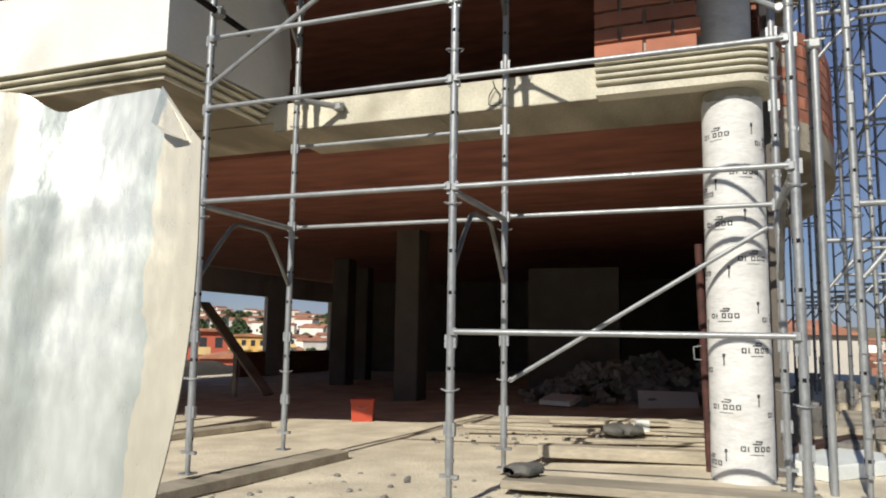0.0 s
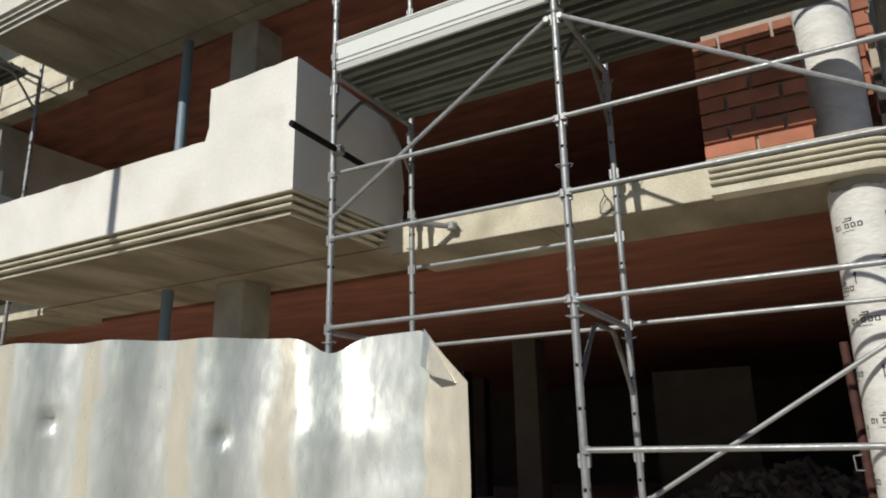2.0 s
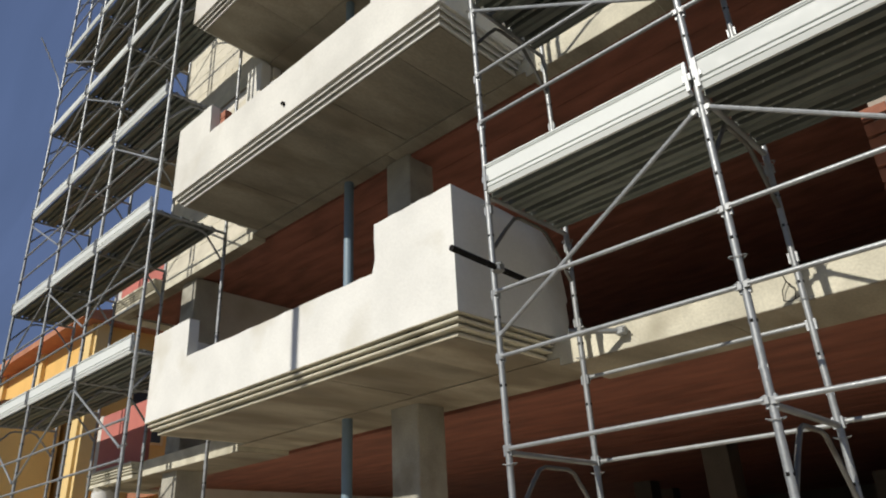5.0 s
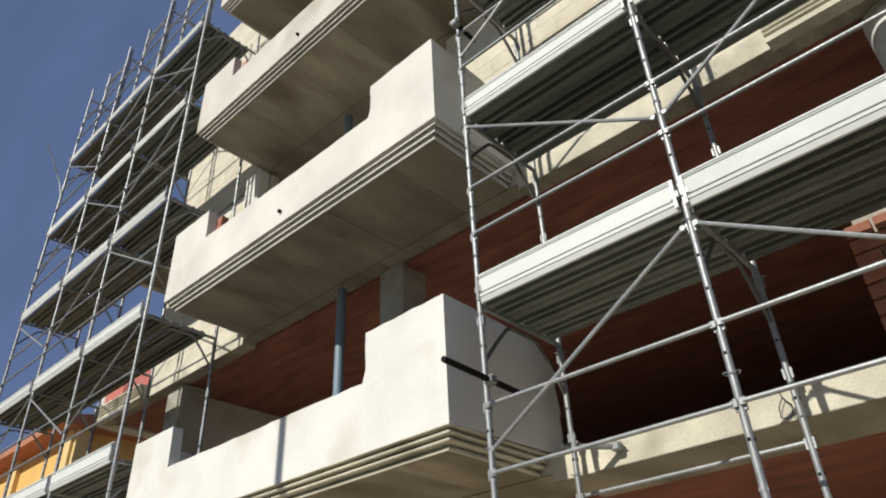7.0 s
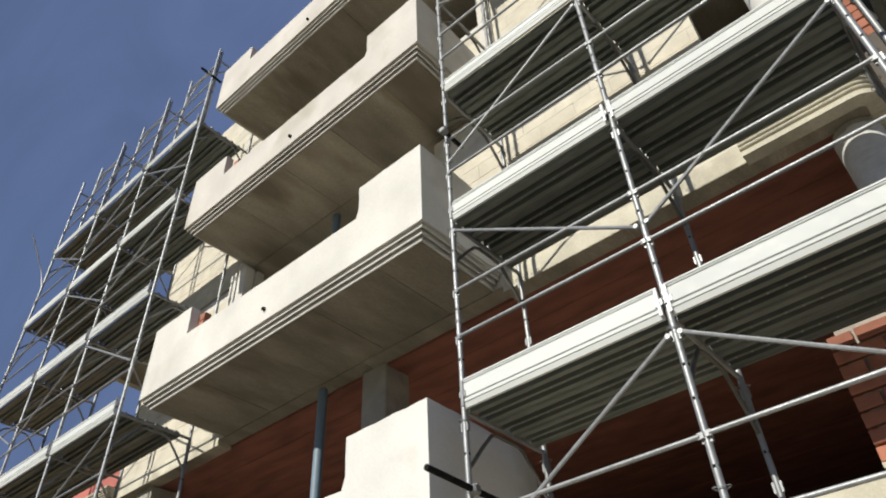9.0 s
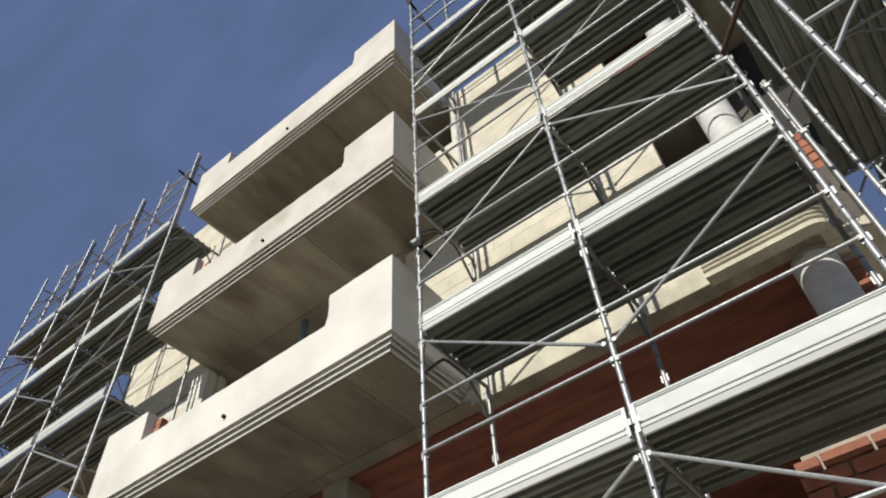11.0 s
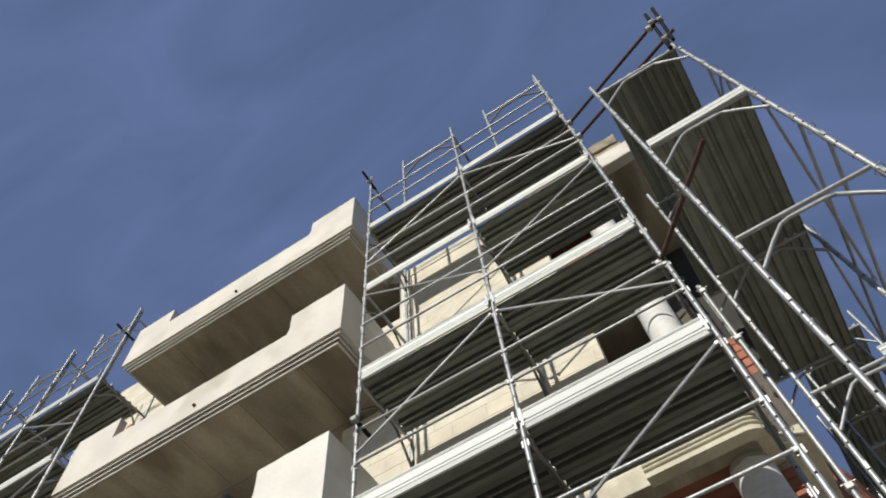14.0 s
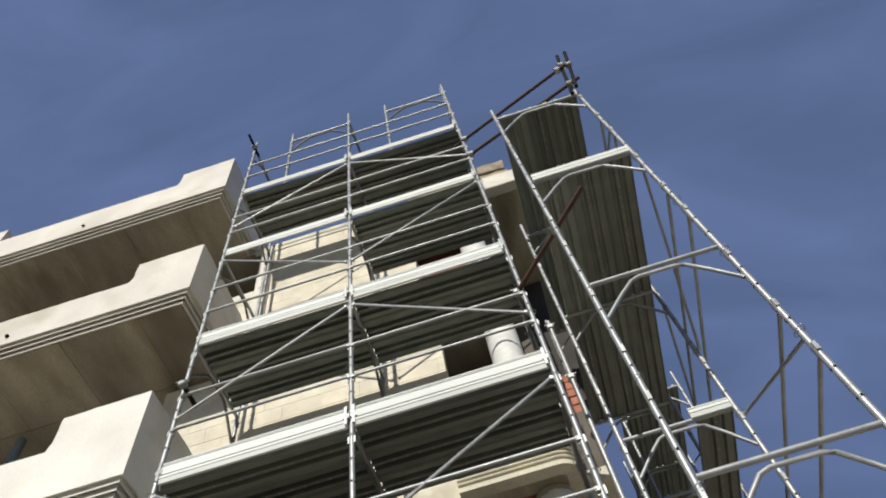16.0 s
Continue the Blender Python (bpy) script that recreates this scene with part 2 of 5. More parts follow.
def bent(bm, pts, r, n=8):
    """A tube along a line of points, with mitred bends."""
    pts = [Vector(p) for p in pts]
    rings = []
    for i, p in enumerate(pts):
        d = (pts[min(i + 1, len(pts) - 1)] - pts[max(i - 1, 0)]).normalized()
        side = d.cross(Vector((0.31, 0.87, 0.38))).normalized()
        up = d.cross(side)
        rings.append([bm.verts.new(p + r * (math.cos(2 * math.pi * k / n) * side + math.sin(2 * math.pi * k / n) * up)) for k in range(n)])
    for a, b in zip(rings, rings[1:]):
        for k in range(n):
            bm.faces.new((a[k], a[(k + 1) % n], b[(k + 1) % n], b[k]))
    bm.faces.new(rings[0])
    bm.faces.new(list(reversed(rings[-1])))


def box(bm, x0, x1, y0, y1, z0, z1, bevel=0.0):
    m = Matrix.Translation(((x0 + x1) / 2, (y0 + y1) / 2, (z0 + z1) / 2)) @ Matrix.Diagonal((x1 - x0, y1 - y0, z1 - z0, 1))
    made = bmesh.ops.create_cube(bm, size=1, matrix=m)["verts"]
    if bevel:
        bmesh.ops.bevel(bm, geom=list({e for v in made for e in v.link_edges}), offset=bevel, segments=1, affect="EDGES")


def prism(bm, outline, axis, a, b):
    """A closed outline, swept along an axis from a to b. The outline holds the two other coordinates in x, y, z order."""
    def at(p, v):
        q = list(p)
        q.insert("xyz".index(axis), v)
        return bm.verts.new(q)
    one, two = [at(p, a) for p in outline], [at(p, b) for p in outline]
    for i in range(len(one)):
        j = (i + 1) % len(one)
        bm.faces.new((one[i], one[j], two[j], two[i]))
    bm.faces.new(list(reversed(one)))
    bm.faces.new(two)
    bmesh.ops.recalc_face_normals(bm, faces=bm.faces)


def strip(bm, rows, close=False):
    """A sheet through rows of points."""
    grid = [[bm.verts.new(p) for p in row] for row in rows]
    for r, q in zip(grid, grid[1:]):
        for i in range(len(r) - (0 if close else 1)):
            j = (i + 1) % len(r)
            bm.faces.new((r[i], r[j], q[j], q[i]))
    bmesh.ops.recalc_face_normals(bm, faces=bm.faces)


def mesh_of(name, bm, mat, smooth=None):
    me = bpy.data.meshes.new(name)
    bm.to_mesh(me)
    bm.free()
    me.materials.append(mat)
    if smooth is not None:
        me.polygons.foreach_set("use_smooth", [True] * len(me.polygons))
        me.set_sharp_from_angle(angle=radians(smooth))
    return me


def part(name, bm, mat, parent, label="", smooth=None):
    me = bm if isinstance(bm, bpy.types.Mesh) else mesh_of(name, bm, mat, smooth)
    ob = new(name, me)
    ob.parent = parent
    return tagged(ob, label)


def thing(name, label, category, group="", m=None):
    ob = new(name)
    ob.empty_display_size = 0.1
    if m is not None:
        ob.matrix_basis = m
    return tagged(ob, label, category, group)


def built(name, bm, mat, label="", category="", kind="structure", smooth=None):
    return tagged(new(name, mesh_of(name, bm, mat, smooth)), label, category, "", kind)


def single(name, bm, mat, label, category, group="", smooth=None):
    return tagged(new(name, mesh_of(name, bm, mat, smooth)), label, category, group)


# ---- ground and far land ----
def land(x, y):
    r = math.hypot(x, y)
    if r < 30:
        return -0.7
    low = -0.7 - 17.0 * min((r - 30) / 110.0, 1.0)
    up = max(0.0, min((r - 230) / 620.0, 1.0))
    wave = 6.0 * math.sin(x * 0.011 + 1.3) * math.cos(y * 0.009) * up
    return low + 31.0 * up * (1.6 - 0.6 * up) + wave


bm = bmesh.new()
rows = []
for r in (0.5, 8, 20, 30, 45, 65, 90, 120, 150, 180, 230, 280, 340, 410, 490, 580, 680, 780, 850, 1000, 1400, 2200, 3800):
    rows.append([(r * math.cos(a), r * math.sin(a), land(r * math.cos(a), r * math.sin(a))) for a in (2 * math.pi * k / 96 for k in range(96))])
strip(bm, rows, True)
built("ground", bm, EARTH, "dry sloping land with scrub round the site", "ground", smooth=60)
bm = bmesh.new()
box(bm, -40, 30, -12, -1.5, -0.75, -0.66)
built("street", bm, ASPHALT, "unseen street in front of the building site, toned sandy to bounce warm light", "street")

LEFT, RIGHT, FRONT, BACK = -12.1, 1.86, 1.2, 18.5
TOPS = [2.86, 5.97, 9.08, 12.19]  # tops of the slabs

# site floor, a little lower towards the far end
bm = bmesh.new()
rows = []
for i in range(41):
    x = -12.35 + 20.35 * i / 40
    fall = max(-0.36, min(0.0, -0.05 + 0.035 * x))
    row = [(x, -1.45, -0.72), (x, -1.4, fall - 0.02)]
    row += [(x, -1.3 + 20.0 * k / 50, fall + 0.010 * noise.noise((x * 1.3, k * 0.5, 0.3))) for k in range(51)]
    rows.append(row + [(x, 18.75, -0.72)])
strip(bm, rows)
built("floor", bm, SCREED, "sandy bare concrete floor with dust and footprints", "floor", smooth=40)


# ---- the building's frame ----
def ceiling(z, k):
    """Rows of clay blocks between the beams, seen from below."""
    bm = bmesh.new()
    start = (2.0, 1.42, 3.0, 2.2)[k]
    y = start
    while y < 10.5:
        dz = random.uniform(0, 0.006)
        box(bm, LEFT + 0.35, RIGHT - 0.3, y, y + 0.245, z - 0.205 - dz, z - 0.1)
        y += 0.25
    box(bm, LEFT + 0.35, RIGHT - 0.3, 10.5, BACK, z - 0.2, z - 0.1)
    box(bm, LEFT + 0.35, RIGHT - 0.3, start, BACK, z - 0.1, z)
    built("ceiling", bm, CLAY, "red clay block ceiling between concrete beams", "ceiling")


def sweep(bm, path, profile, z, side=1):
    """A moulding: the profile of (out, height), swept along a plan path with mitred corners. side: 1 for outwards to the right of the way."""
    pts = [Vector(p) for p in path]
    dirs = [(b - a).normalized() for a, b in zip(pts, pts[1:])]
    norms = [Vector((d.y, -d.x)) * side for d in dirs]
    rings = []
    for i, p in enumerate(pts):
        n1, n2 = norms[max(i - 1, 0)], norms[min(i, len(norms) - 1)]
        n = (n1 + n2) / (1 + n1.dot(n2))
        rings.append([bm.verts.new((p.x + n.x * o, p.y + n.y * o, z + h)) for o, h in profile])
    for a, b in zip(rings, rings[1:]):
        for k in range(len(profile)):
            j = (k + 1) % len(profile)
            bm.faces.new((a[k], a[j], b[j], b[k]))
    bm.faces.new(rings[0])
    bm.faces.new(list(reversed(rings[-1])))
    bmesh.ops.recalc_face_normals(bm, faces=bm.faces)


CORNICE = [(-0.26, 0.0), (0.0, 0.0), (0.0, -0.007), (-0.09, -0.008), (-0.09, -0.034), (-0.032, -0.036), (-0.028, -0.045), (-0.032, -0.054), (-0.13, -0.056), (-0.13, -0.08), (-0.064, -0.082), (-0.06, -0.091), (-0.064, -0.1),
           (-0.16, -0.102), (-0.16, -0.124), (-0.122, -0.127), (-0.12, -0.138), (-0.122, -0.15), (-0.26, -0.15)]
SLOT_CORNICE = [(-0.26, 0.0), (0.0, 0.0), (0.0, -0.015), (-0.008, -0.016), (-0.008, -0.003), (-0.04, -0.003), (-0.04, -0.058), (-0.046, -0.061), (-0.05, -0.058), (-0.05, -0.01), (-0.08, -0.01), (-0.08, -0.103), (-0.086, -0.106),
                (-0.09, -0.103), (-0.09, -0.05), (-0.12, -0.05), (-0.12, -0.148), (-0.126, -0.151), (-0.135, -0.15), (-0.135, -0.138), (-0.26, -0.138)]
EDGE_CORNICE = [(-0.19, 0.004), (0.0, 0.004), (0.0, -0.03), (-0.08, -0.032), (-0.08, -0.05), (-0.018, -0.053), (-0.012, -0.064), (-0.018, -0.075), (-0.1, -0.077), (-0.1, -0.096), (-0.028, -0.099), (-0.024, -0.108), (-0.028, -0.118),
                (-0.12, -0.12), (-0.12, -0.14), (-0.036, -0.143), (-0.032, -0.153), (-0.038, -0.164), (-0.13, -0.166), (-0.13, -0.188), (-0.045, -0.192), (-0.045, -0.245), (-0.19, -0.245)]


def arc(cx, cy, r, a0, a1, n):
    return [(cx + r * math.cos(radians(a0 + (a1 - a0) * k / n)), cy + r * math.sin(radians(a0 + (a1 - a0) * k / n))) for k in range(n + 1)]


for k, z in enumerate(TOPS):
    bm = bmesh.new()
    inner = (2.0, 1.42, 3.0, 2.2)[k]
    for a, b, drop in ((-10.2, -7.3, 0.23), (-7.3, -2.1, 0.164), (-2.1, 0.66, 0.23)):
        box(bm, a, b, FRONT, inner, z - drop, z)
    box(bm, 0.66, RIGHT - 0.05, FRONT + 0.03, inner, z - 0.225, z - 0.004)
    box(bm, LEFT + 0.05, -10.2, FRONT + 0.03, inner, z - 0.225, z - 0.004)
    box(bm, RIGHT - 0.3, RIGHT, inner, BACK, z - 0.25, z)
    box(bm, LEFT, LEFT + 0.35, inner, BACK, z - 0.25, z)
    beam = built("beam", bm, CONCRETE, "pale concrete edge beam of the open storey", "beam")
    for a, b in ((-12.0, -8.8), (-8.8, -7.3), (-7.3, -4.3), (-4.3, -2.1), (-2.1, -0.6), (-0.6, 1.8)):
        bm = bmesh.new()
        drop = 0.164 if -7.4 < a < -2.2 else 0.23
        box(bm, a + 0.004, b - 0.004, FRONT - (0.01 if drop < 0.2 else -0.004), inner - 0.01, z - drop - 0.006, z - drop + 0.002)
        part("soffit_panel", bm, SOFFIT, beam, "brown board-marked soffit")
    ceiling(z, k)
    if k < 3:
        bm = bmesh.new()
        box(bm, LEFT + 0.36, RIGHT - 0.31, 2.01 if k == 0 else 1.48, BACK, z, z + 0.012)
        built("floor", bm, SLAB_TOP, "dusty bare concrete floor of an upper storey", "floor")
    for s in (1, -1):
        bm = bmesh.new()
        if s == 1:
            path = [(0.66, 1.05)] + arc(1.61, 1.30, 0.25, -90, 0, 8) + [(RIGHT, 2.6)]
        else:
            path = [(-10.2, 1.05)] + arc(-11.85, 1.30, 0.25, 270, 180, 8) + [(LEFT, 2.6)]
        sweep(bm, path, EDGE_CORNICE, z, s)
        built("trim", bm, CONCRETE, "moulded concrete cornice running round the rounded corner", "cornice", smooth=30)

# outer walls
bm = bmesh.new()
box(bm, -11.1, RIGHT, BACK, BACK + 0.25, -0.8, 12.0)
built("wall_back", bm, SHADE_MASONRY, "grey unplastered back wall in deep shade", "wall")
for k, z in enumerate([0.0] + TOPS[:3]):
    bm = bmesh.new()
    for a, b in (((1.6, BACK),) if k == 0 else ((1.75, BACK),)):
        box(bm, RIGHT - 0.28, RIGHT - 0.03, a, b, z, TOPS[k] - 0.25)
    built("wall_right", bm, SHADE_MASONRY, "grey unplastered side wall of rough blocks", "wall")
    if k:
        bm = bmesh.new()
        for a, b in ((2.6, 7.0), (9.5, 13.0), (15.0, BACK)):
            box(bm, LEFT + 0.03, LEFT + 0.28, a, b, z, TOPS[k] - 0.25)
        built("wall_left", bm, CREAM, "cream side wall with open bays", "wall")
# ground floor: side wall with three openings onto the town
bm = bmesh.new()
box(bm, -11.12, -11.0, 2.0, BACK, 1.94, 2.61)
for a, b in ((2.0, 6.2), (14.05, 15.2), (17.75, BACK)):
    box(bm, -11.12, -11.0, a, b, -0.4, 1.94)
built("wall_side", bm, CREAM, "cream concrete wall with large unglazed openings", "wall")
bm = bmesh.new()
box(bm, -11.1, -11.02, 12.9, 14.05, -0.4, 0.34)
box(bm, -11.1, -11.02, 15.2, 17.75, -0.4, 0.33)
built("parapet", bm, BRICK, "low red brick sill wall under the openings", "wall")

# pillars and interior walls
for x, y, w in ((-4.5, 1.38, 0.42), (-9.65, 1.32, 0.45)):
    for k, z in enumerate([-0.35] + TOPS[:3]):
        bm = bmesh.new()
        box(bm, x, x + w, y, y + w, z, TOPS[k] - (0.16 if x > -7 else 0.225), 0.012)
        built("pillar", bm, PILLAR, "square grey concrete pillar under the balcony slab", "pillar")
# Hall pillars take the darkened grey; the hall's shade is painted on their concrete.
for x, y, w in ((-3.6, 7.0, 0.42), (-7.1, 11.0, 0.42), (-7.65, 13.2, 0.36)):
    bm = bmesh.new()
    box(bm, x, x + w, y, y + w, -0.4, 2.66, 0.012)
    built("pillar", bm, SHADE_MASONRY, "square concrete pillar inside the dark ground floor", "pillar")
bm = bmesh.new()
box(bm, -9.66, -9.52, 1.79, 9.0, 2.885, 5.75)
built("partition", bm, CREAM, "cream plastered cross wall in the first storey", "wall")
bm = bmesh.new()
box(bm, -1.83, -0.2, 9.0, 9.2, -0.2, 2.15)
built("partition", bm, SHADE_MASONRY, "grey partition wall inside the dark ground floor", "wall")


# ---- brick and block walls, piece by piece ----
def piece_mesh(name, w, d, h, mat, edge=0.004):
    bm = bmesh.new()
    box(bm, 0, w, 0, d, 0, h, edge)
    return mesh_of(name, bm, mat)


LONG_BRICK = piece_mesh("brick", 0.33, 0.115, 0.095, BRICK)
BRICK_MESH = piece_mesh("brick", 0.235, 0.115, 0.112, BRICK)
BLOCK_MESH = piece_mesh("block", 0.485, 0.16, 0.235, BLOCK, 0.002)


def laid(parent, name, mesh, x0, x1, y, z0, z1, w, h, gap, ragged=0.0):
    """Courses of pieces with a half-step bond from x0 to x1."""
    z, row = z0, 0
    while z + h <= z1 + 1e-6:
        x = x0 - (w / 2 if row % 2 else 0)
        while x < x1 - 0.02:
            a, b = max(x, x0), min(x + w, x1 + random.uniform(-ragged, 0))
            if b - a > 0.05:
                ob = new(name, mesh)
                ob.parent = parent
                ob.matrix_basis = Matrix.Translation((a, y + random.uniform(-1, 1) * (0.007 if name == "brick" else 0.0012), z)) @ Matrix.Diagonal(((b - a) / w, 1, 1, 1))
            x += w + gap
        z += h + gap
        row += 1


bm = bmesh.new()
box(bm, 0.72, 1.33, 1.10, 1.17, 2.87, 3.84)
corner_wall = built("wall_corner", bm, MORTAR, "unfinished red hollow brick wall on the corner slab", "wall")
laid(corner_wall, "brick", LONG_BRICK, 0.66, 1.37, 1.06, 2.87, 3.90, 0.33, 0.095, 0.022, 0.07)
bm = bmesh.new()
box(bm, 0.72, 1.34, 1.215, 1.30, 9.09, 9.8)
corner_wall = built("wall_corner", bm, MORTAR, "unfinished red hollow brick wall on the upper corner slab", "wall")
laid(corner_wall, "brick", BRICK_MESH, 0.70, 1.37, 1.2, 9.09, 9.84, 0.235, 0.112, 0.012, 0.04)
for x0, x1, z0, z1 in ((-3.0, 0.74, 5.98, 8.84), (-1.75, 0.6, 9.09, 11.95)):
    bm = bmesh.new()
    box(bm, x0 + 0.02, x1 - 0.02, 1.218, 1.36, z0, z1 - 0.03)
    w = built("wall_infill", bm, CREAM, "cream block infill wall standing on the slab", "wall")
    laid(w, "block", BLOCK_MESH, x0, x1, 1.212, z0, z1, 0.485, 0.235, 0.003)
    bm = bmesh.new()
    box(bm, x1 + 0.06, x1 + 0.5, 2.35, 2.75, z0 + 0.006, z0 + 2.85, 0.01)
    built("pillar", bm, PILLAR, "square grey concrete pillar standing behind the block wall", "pillar")
bm = bmesh.new()
box(bm, -3.2, -2.02, 1.23, 1.36, 9.09, 10.87)
w = built("wall_infill", bm, CREAM, "low cream block wall beside the jamb", "wall")
laid(w, "block", BLOCK_MESH, -3.22, -2.0, 1.222, 9.09, 10.9, 0.485, 0.235, 0.005)
# Added dark sheet that reads as the shade inside the opening.
bm = bmesh.new()
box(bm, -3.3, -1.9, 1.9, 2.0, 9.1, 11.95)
built("partition", bm, SHADE_MASONRY, "dark sheet added behind the opening in place of its shade", "wall")
bm = bmesh.new()
box(bm, -1.99, -1.76, 1.19, 1.4, 9.09, 11.95)
built("jamb", bm, CREAM, "cream concrete jamb beside the block wall", "wall")
for z0, z1, x1 in ((5.98, 8.84, -7.02), (9.09, 11.95, -6.2)):
    bm = bmesh.new()
    box(bm, -10.1, x1 - 0.02, 1.218, 1.36, z0, z1 - 0.03)
    w = built("wall_infill", bm, CREAM, "cream block infill wall behind the scaffold", "wall")
    laid(w, "block", BLOCK_MESH, -10.12, x1, 1.212, z0, z1, 0.485, 0.235, 0.004)
bm = bmesh.new()
box(bm, -9.48, -7.3, 1.218, 1.36, 12.2, 14.25)
w = built("wall_infill", bm, CREAM, "cream block wall of the unfinished top storey", "wall")
laid(w, "block", BLOCK_MESH, -9.5, -7.28, 1.212, 12.2, 14.35, 0.485, 0.235, 0.004)
bm = bmesh.new()
box(bm, -9.95, -9.52, 1.25, 1.6, 12.2, 14.1, 0.015)
built("pillar", bm, PILLAR, "rough grey concrete pillar stub of the top storey", "pillar")
bm = bmesh.new()
box(bm, -7.0, -3.0, 2.02, 2.14, 5.985, 8.83)
built("wall_recess", bm, CREAM, "cream plastered wall set back behind the balcony", "wall")
bm = bmesh.new()
box(bm, -7.5, -7.08, 1.02, 1.2, 5.98, 8.84, 0.008)
built("jamb", bm, PALE_CREAM, "pale cream plastered jamb at the end of the block wall", "wall")
for z in (2.87, 5.98):
    bm = bmesh.new()
    box(bm, -12.03, -10.2, 1.2, 1.33, z, z + 1.0, 0.01)
    w = built("wall_corner", bm, PINK_RENDER, "faded red rendered parapet on the far corner slab", "wall")
    bm = bmesh.new()
    box(bm, -12.05, -11.9, 1.193, 1.34, z, z + 1.02, 0.01)
    part("end_strip", bm, CREAM, w, "cream plaster strip at the end")


bm = bmesh.new()
box(bm, 1.72, 1.83, 1.64, 1.74, 2.87, 5.70)
w = built("wall_corner", bm, MORTAR, "red hollow brick end of the side wall", "wall")
laid(w, "brick", BRICK_MESH, 1.71, 1.845, 1.62, 2.87, 5.72, 0.235, 0.112, 0.014, 0.03)
bm = bmesh.new()
box(bm, 1.89, 2.10, 1.65, 1.74, 5.98, 7.46)
# plain dark box in front of the lower courses
box(bm, 1.87, 2.11, 1.615, 1.65, 5.98, 6.79)
w = built("wall_corner", bm, SHADE_MASONRY, "short wall on the side ledge, bare red brick above a dark foot", "wall")
laid(w, "brick", BRICK_MESH, 1.87, 2.12, 1.62, 6.80, 7.52, 0.235, 0.112, 0.014, 0.03)
bm = bmesh.new()
box(bm, 1.862, 2.12, 1.58, 2.9, 5.84, 5.976, 0.006)
built("ledge", bm, CONCRETE, "pale concrete ledge along the side wall", "ledge")


def bulge(y):
    u = (y - 5.8) / 2.9
    return RIGHT + (0.85 * math.sqrt(1 - u * u) if abs(u) < 1 else 0.0)


def side_balcony(z):
    """A bowed side balcony with an unplastered brick parapet."""
    ob = thing("bowed_balcony", "bowed concrete side balcony with a bare red brick parapet", "balcony", "bowed side balconies")
    line = [(RIGHT, 1.5), (RIGHT, 2.2)] + [(bulge(5.8 - 2.9 * math.cos(math.pi * i / 28)), 5.8 - 2.9 * math.cos(math.pi * i / 28)) for i in range(29)]
    bm = bmesh.new()
    prism(bm, [(RIGHT + 0.005, 2.95)] + [(x, y) for x, y in line[3:-1]] + [(RIGHT + 0.005, 8.65)], "z", z - 0.26, z)
    part("slab", bm, SOFFIT, ob)
    bm = bmesh.new()
    sweep(bm, [(x, y) for x, y in line], [(-0.10, 0.0), (-0.012, 0.0), (-0.012, 0.86), (-0.10, 0.86)], z, 1)
    part("mortar_core", bm, MORTAR, ob)

    def along(s):
        for (ax, ay), (bx, by) in zip(line, line[1:]):
            run = math.hypot(bx - ax, by - ay)
            if s <= run:
                return Vector((ax + (bx - ax) * s / run, ay + (by - ay) * s / run))
            s -= run
        return Vector(line[-1])
    for row in range(7):
        s, at = (0.12 if row % 2 else 0.0), 0.0
        for (ax, ay), (bx, by) in zip(line, line[1:]):
            run = math.hypot(bx - ax, by - ay)
            while s < at + run:
                p, q = along(s), along(s + 0.24)
                turn = math.degrees(math.atan2(q.y - p.y, q.x - p.x))
                m = pose(p.x, p.y, z + 0.124 * row, 0, 0, turn)
                b = new("brick", BRICK_MESH)
                b.parent = ob
                b.matrix_basis = m
                s += 0.247
            at += run


for k in range(2):
    side_balcony(TOPS[k])

# roof edge over the corner
bm = bmesh.new()
box(bm, 1.9, 2.54, 1.46, 4.2, 11.97, 12.1)
eaves = built("eaves", bm, SOFFIT, "brown concrete roof slab jutting over the corner", "roof")
bm = bmesh.new()
box(bm, 1.9, 2.56, 1.27, 1.46, 11.96, 12.4, 0.012)
bmesh.ops.subdivide_edges(bm, edges=bm.edges[:], cuts=5, use_grid_fill=True)
for v in bm.verts:
    v.co += 0.014 * Vector((0, noise.noise(v.co * 7.1), noise.noise(v.co * 6.3)))
part("fascia", bm, CREAM, eaves, "cream sunlit fascia with a chipped edge")
# Bay wall that the sun reaches here; its colour supplies the shade.
bm = bmesh.new()
box(bm, 1.87, 2.6, 3.4, 3.62, 8.75, 11.96)
built("wall_bay", bm, SHADE_BAY, "return wall under the roof slab, its shade put into a near-black colour", "wall")
bm = bmesh.new()
box(bm, 1.9, 2.4, 1.62, 3.0, 12.3, 12.62)
box(bm, 1.85, 2.48, 1.42, 3.1, 12.62, 12.86)
box(bm, 1.87, 2.45, 1.38, 3.0, 12.862, 13.12)
bmesh.ops.subdivide_edges(bm, edges=bm.edges[:], cuts=6, use_grid_fill=True)
for v in bm.verts:
    v.co += 0.05 * Vector((noise.noise(v.co * 4.1), noise.noise(v.co * 3.7 + Vector((5, 0, 0))), noise.noise(v.co * 4.7)))
built("roof_kerb", bm, KERB, "rough brown and grey concrete kerb on the roof slab", "roof")


# ---- balconies ----
def rough_line(a, b, step, size):
    """Points from a to b in a plane, slightly uneven; a is kept, b is left out."""
    a, b = Vector(a), Vector(b)
    n = max(1, int((b - a).length / step))
    d = (b - a) / n
    side = Vector((-d.y, d.x)).normalized()
    return [tuple(a + d * i + side * (random.uniform(-size, size) if i else 0)) for i in range(n)]


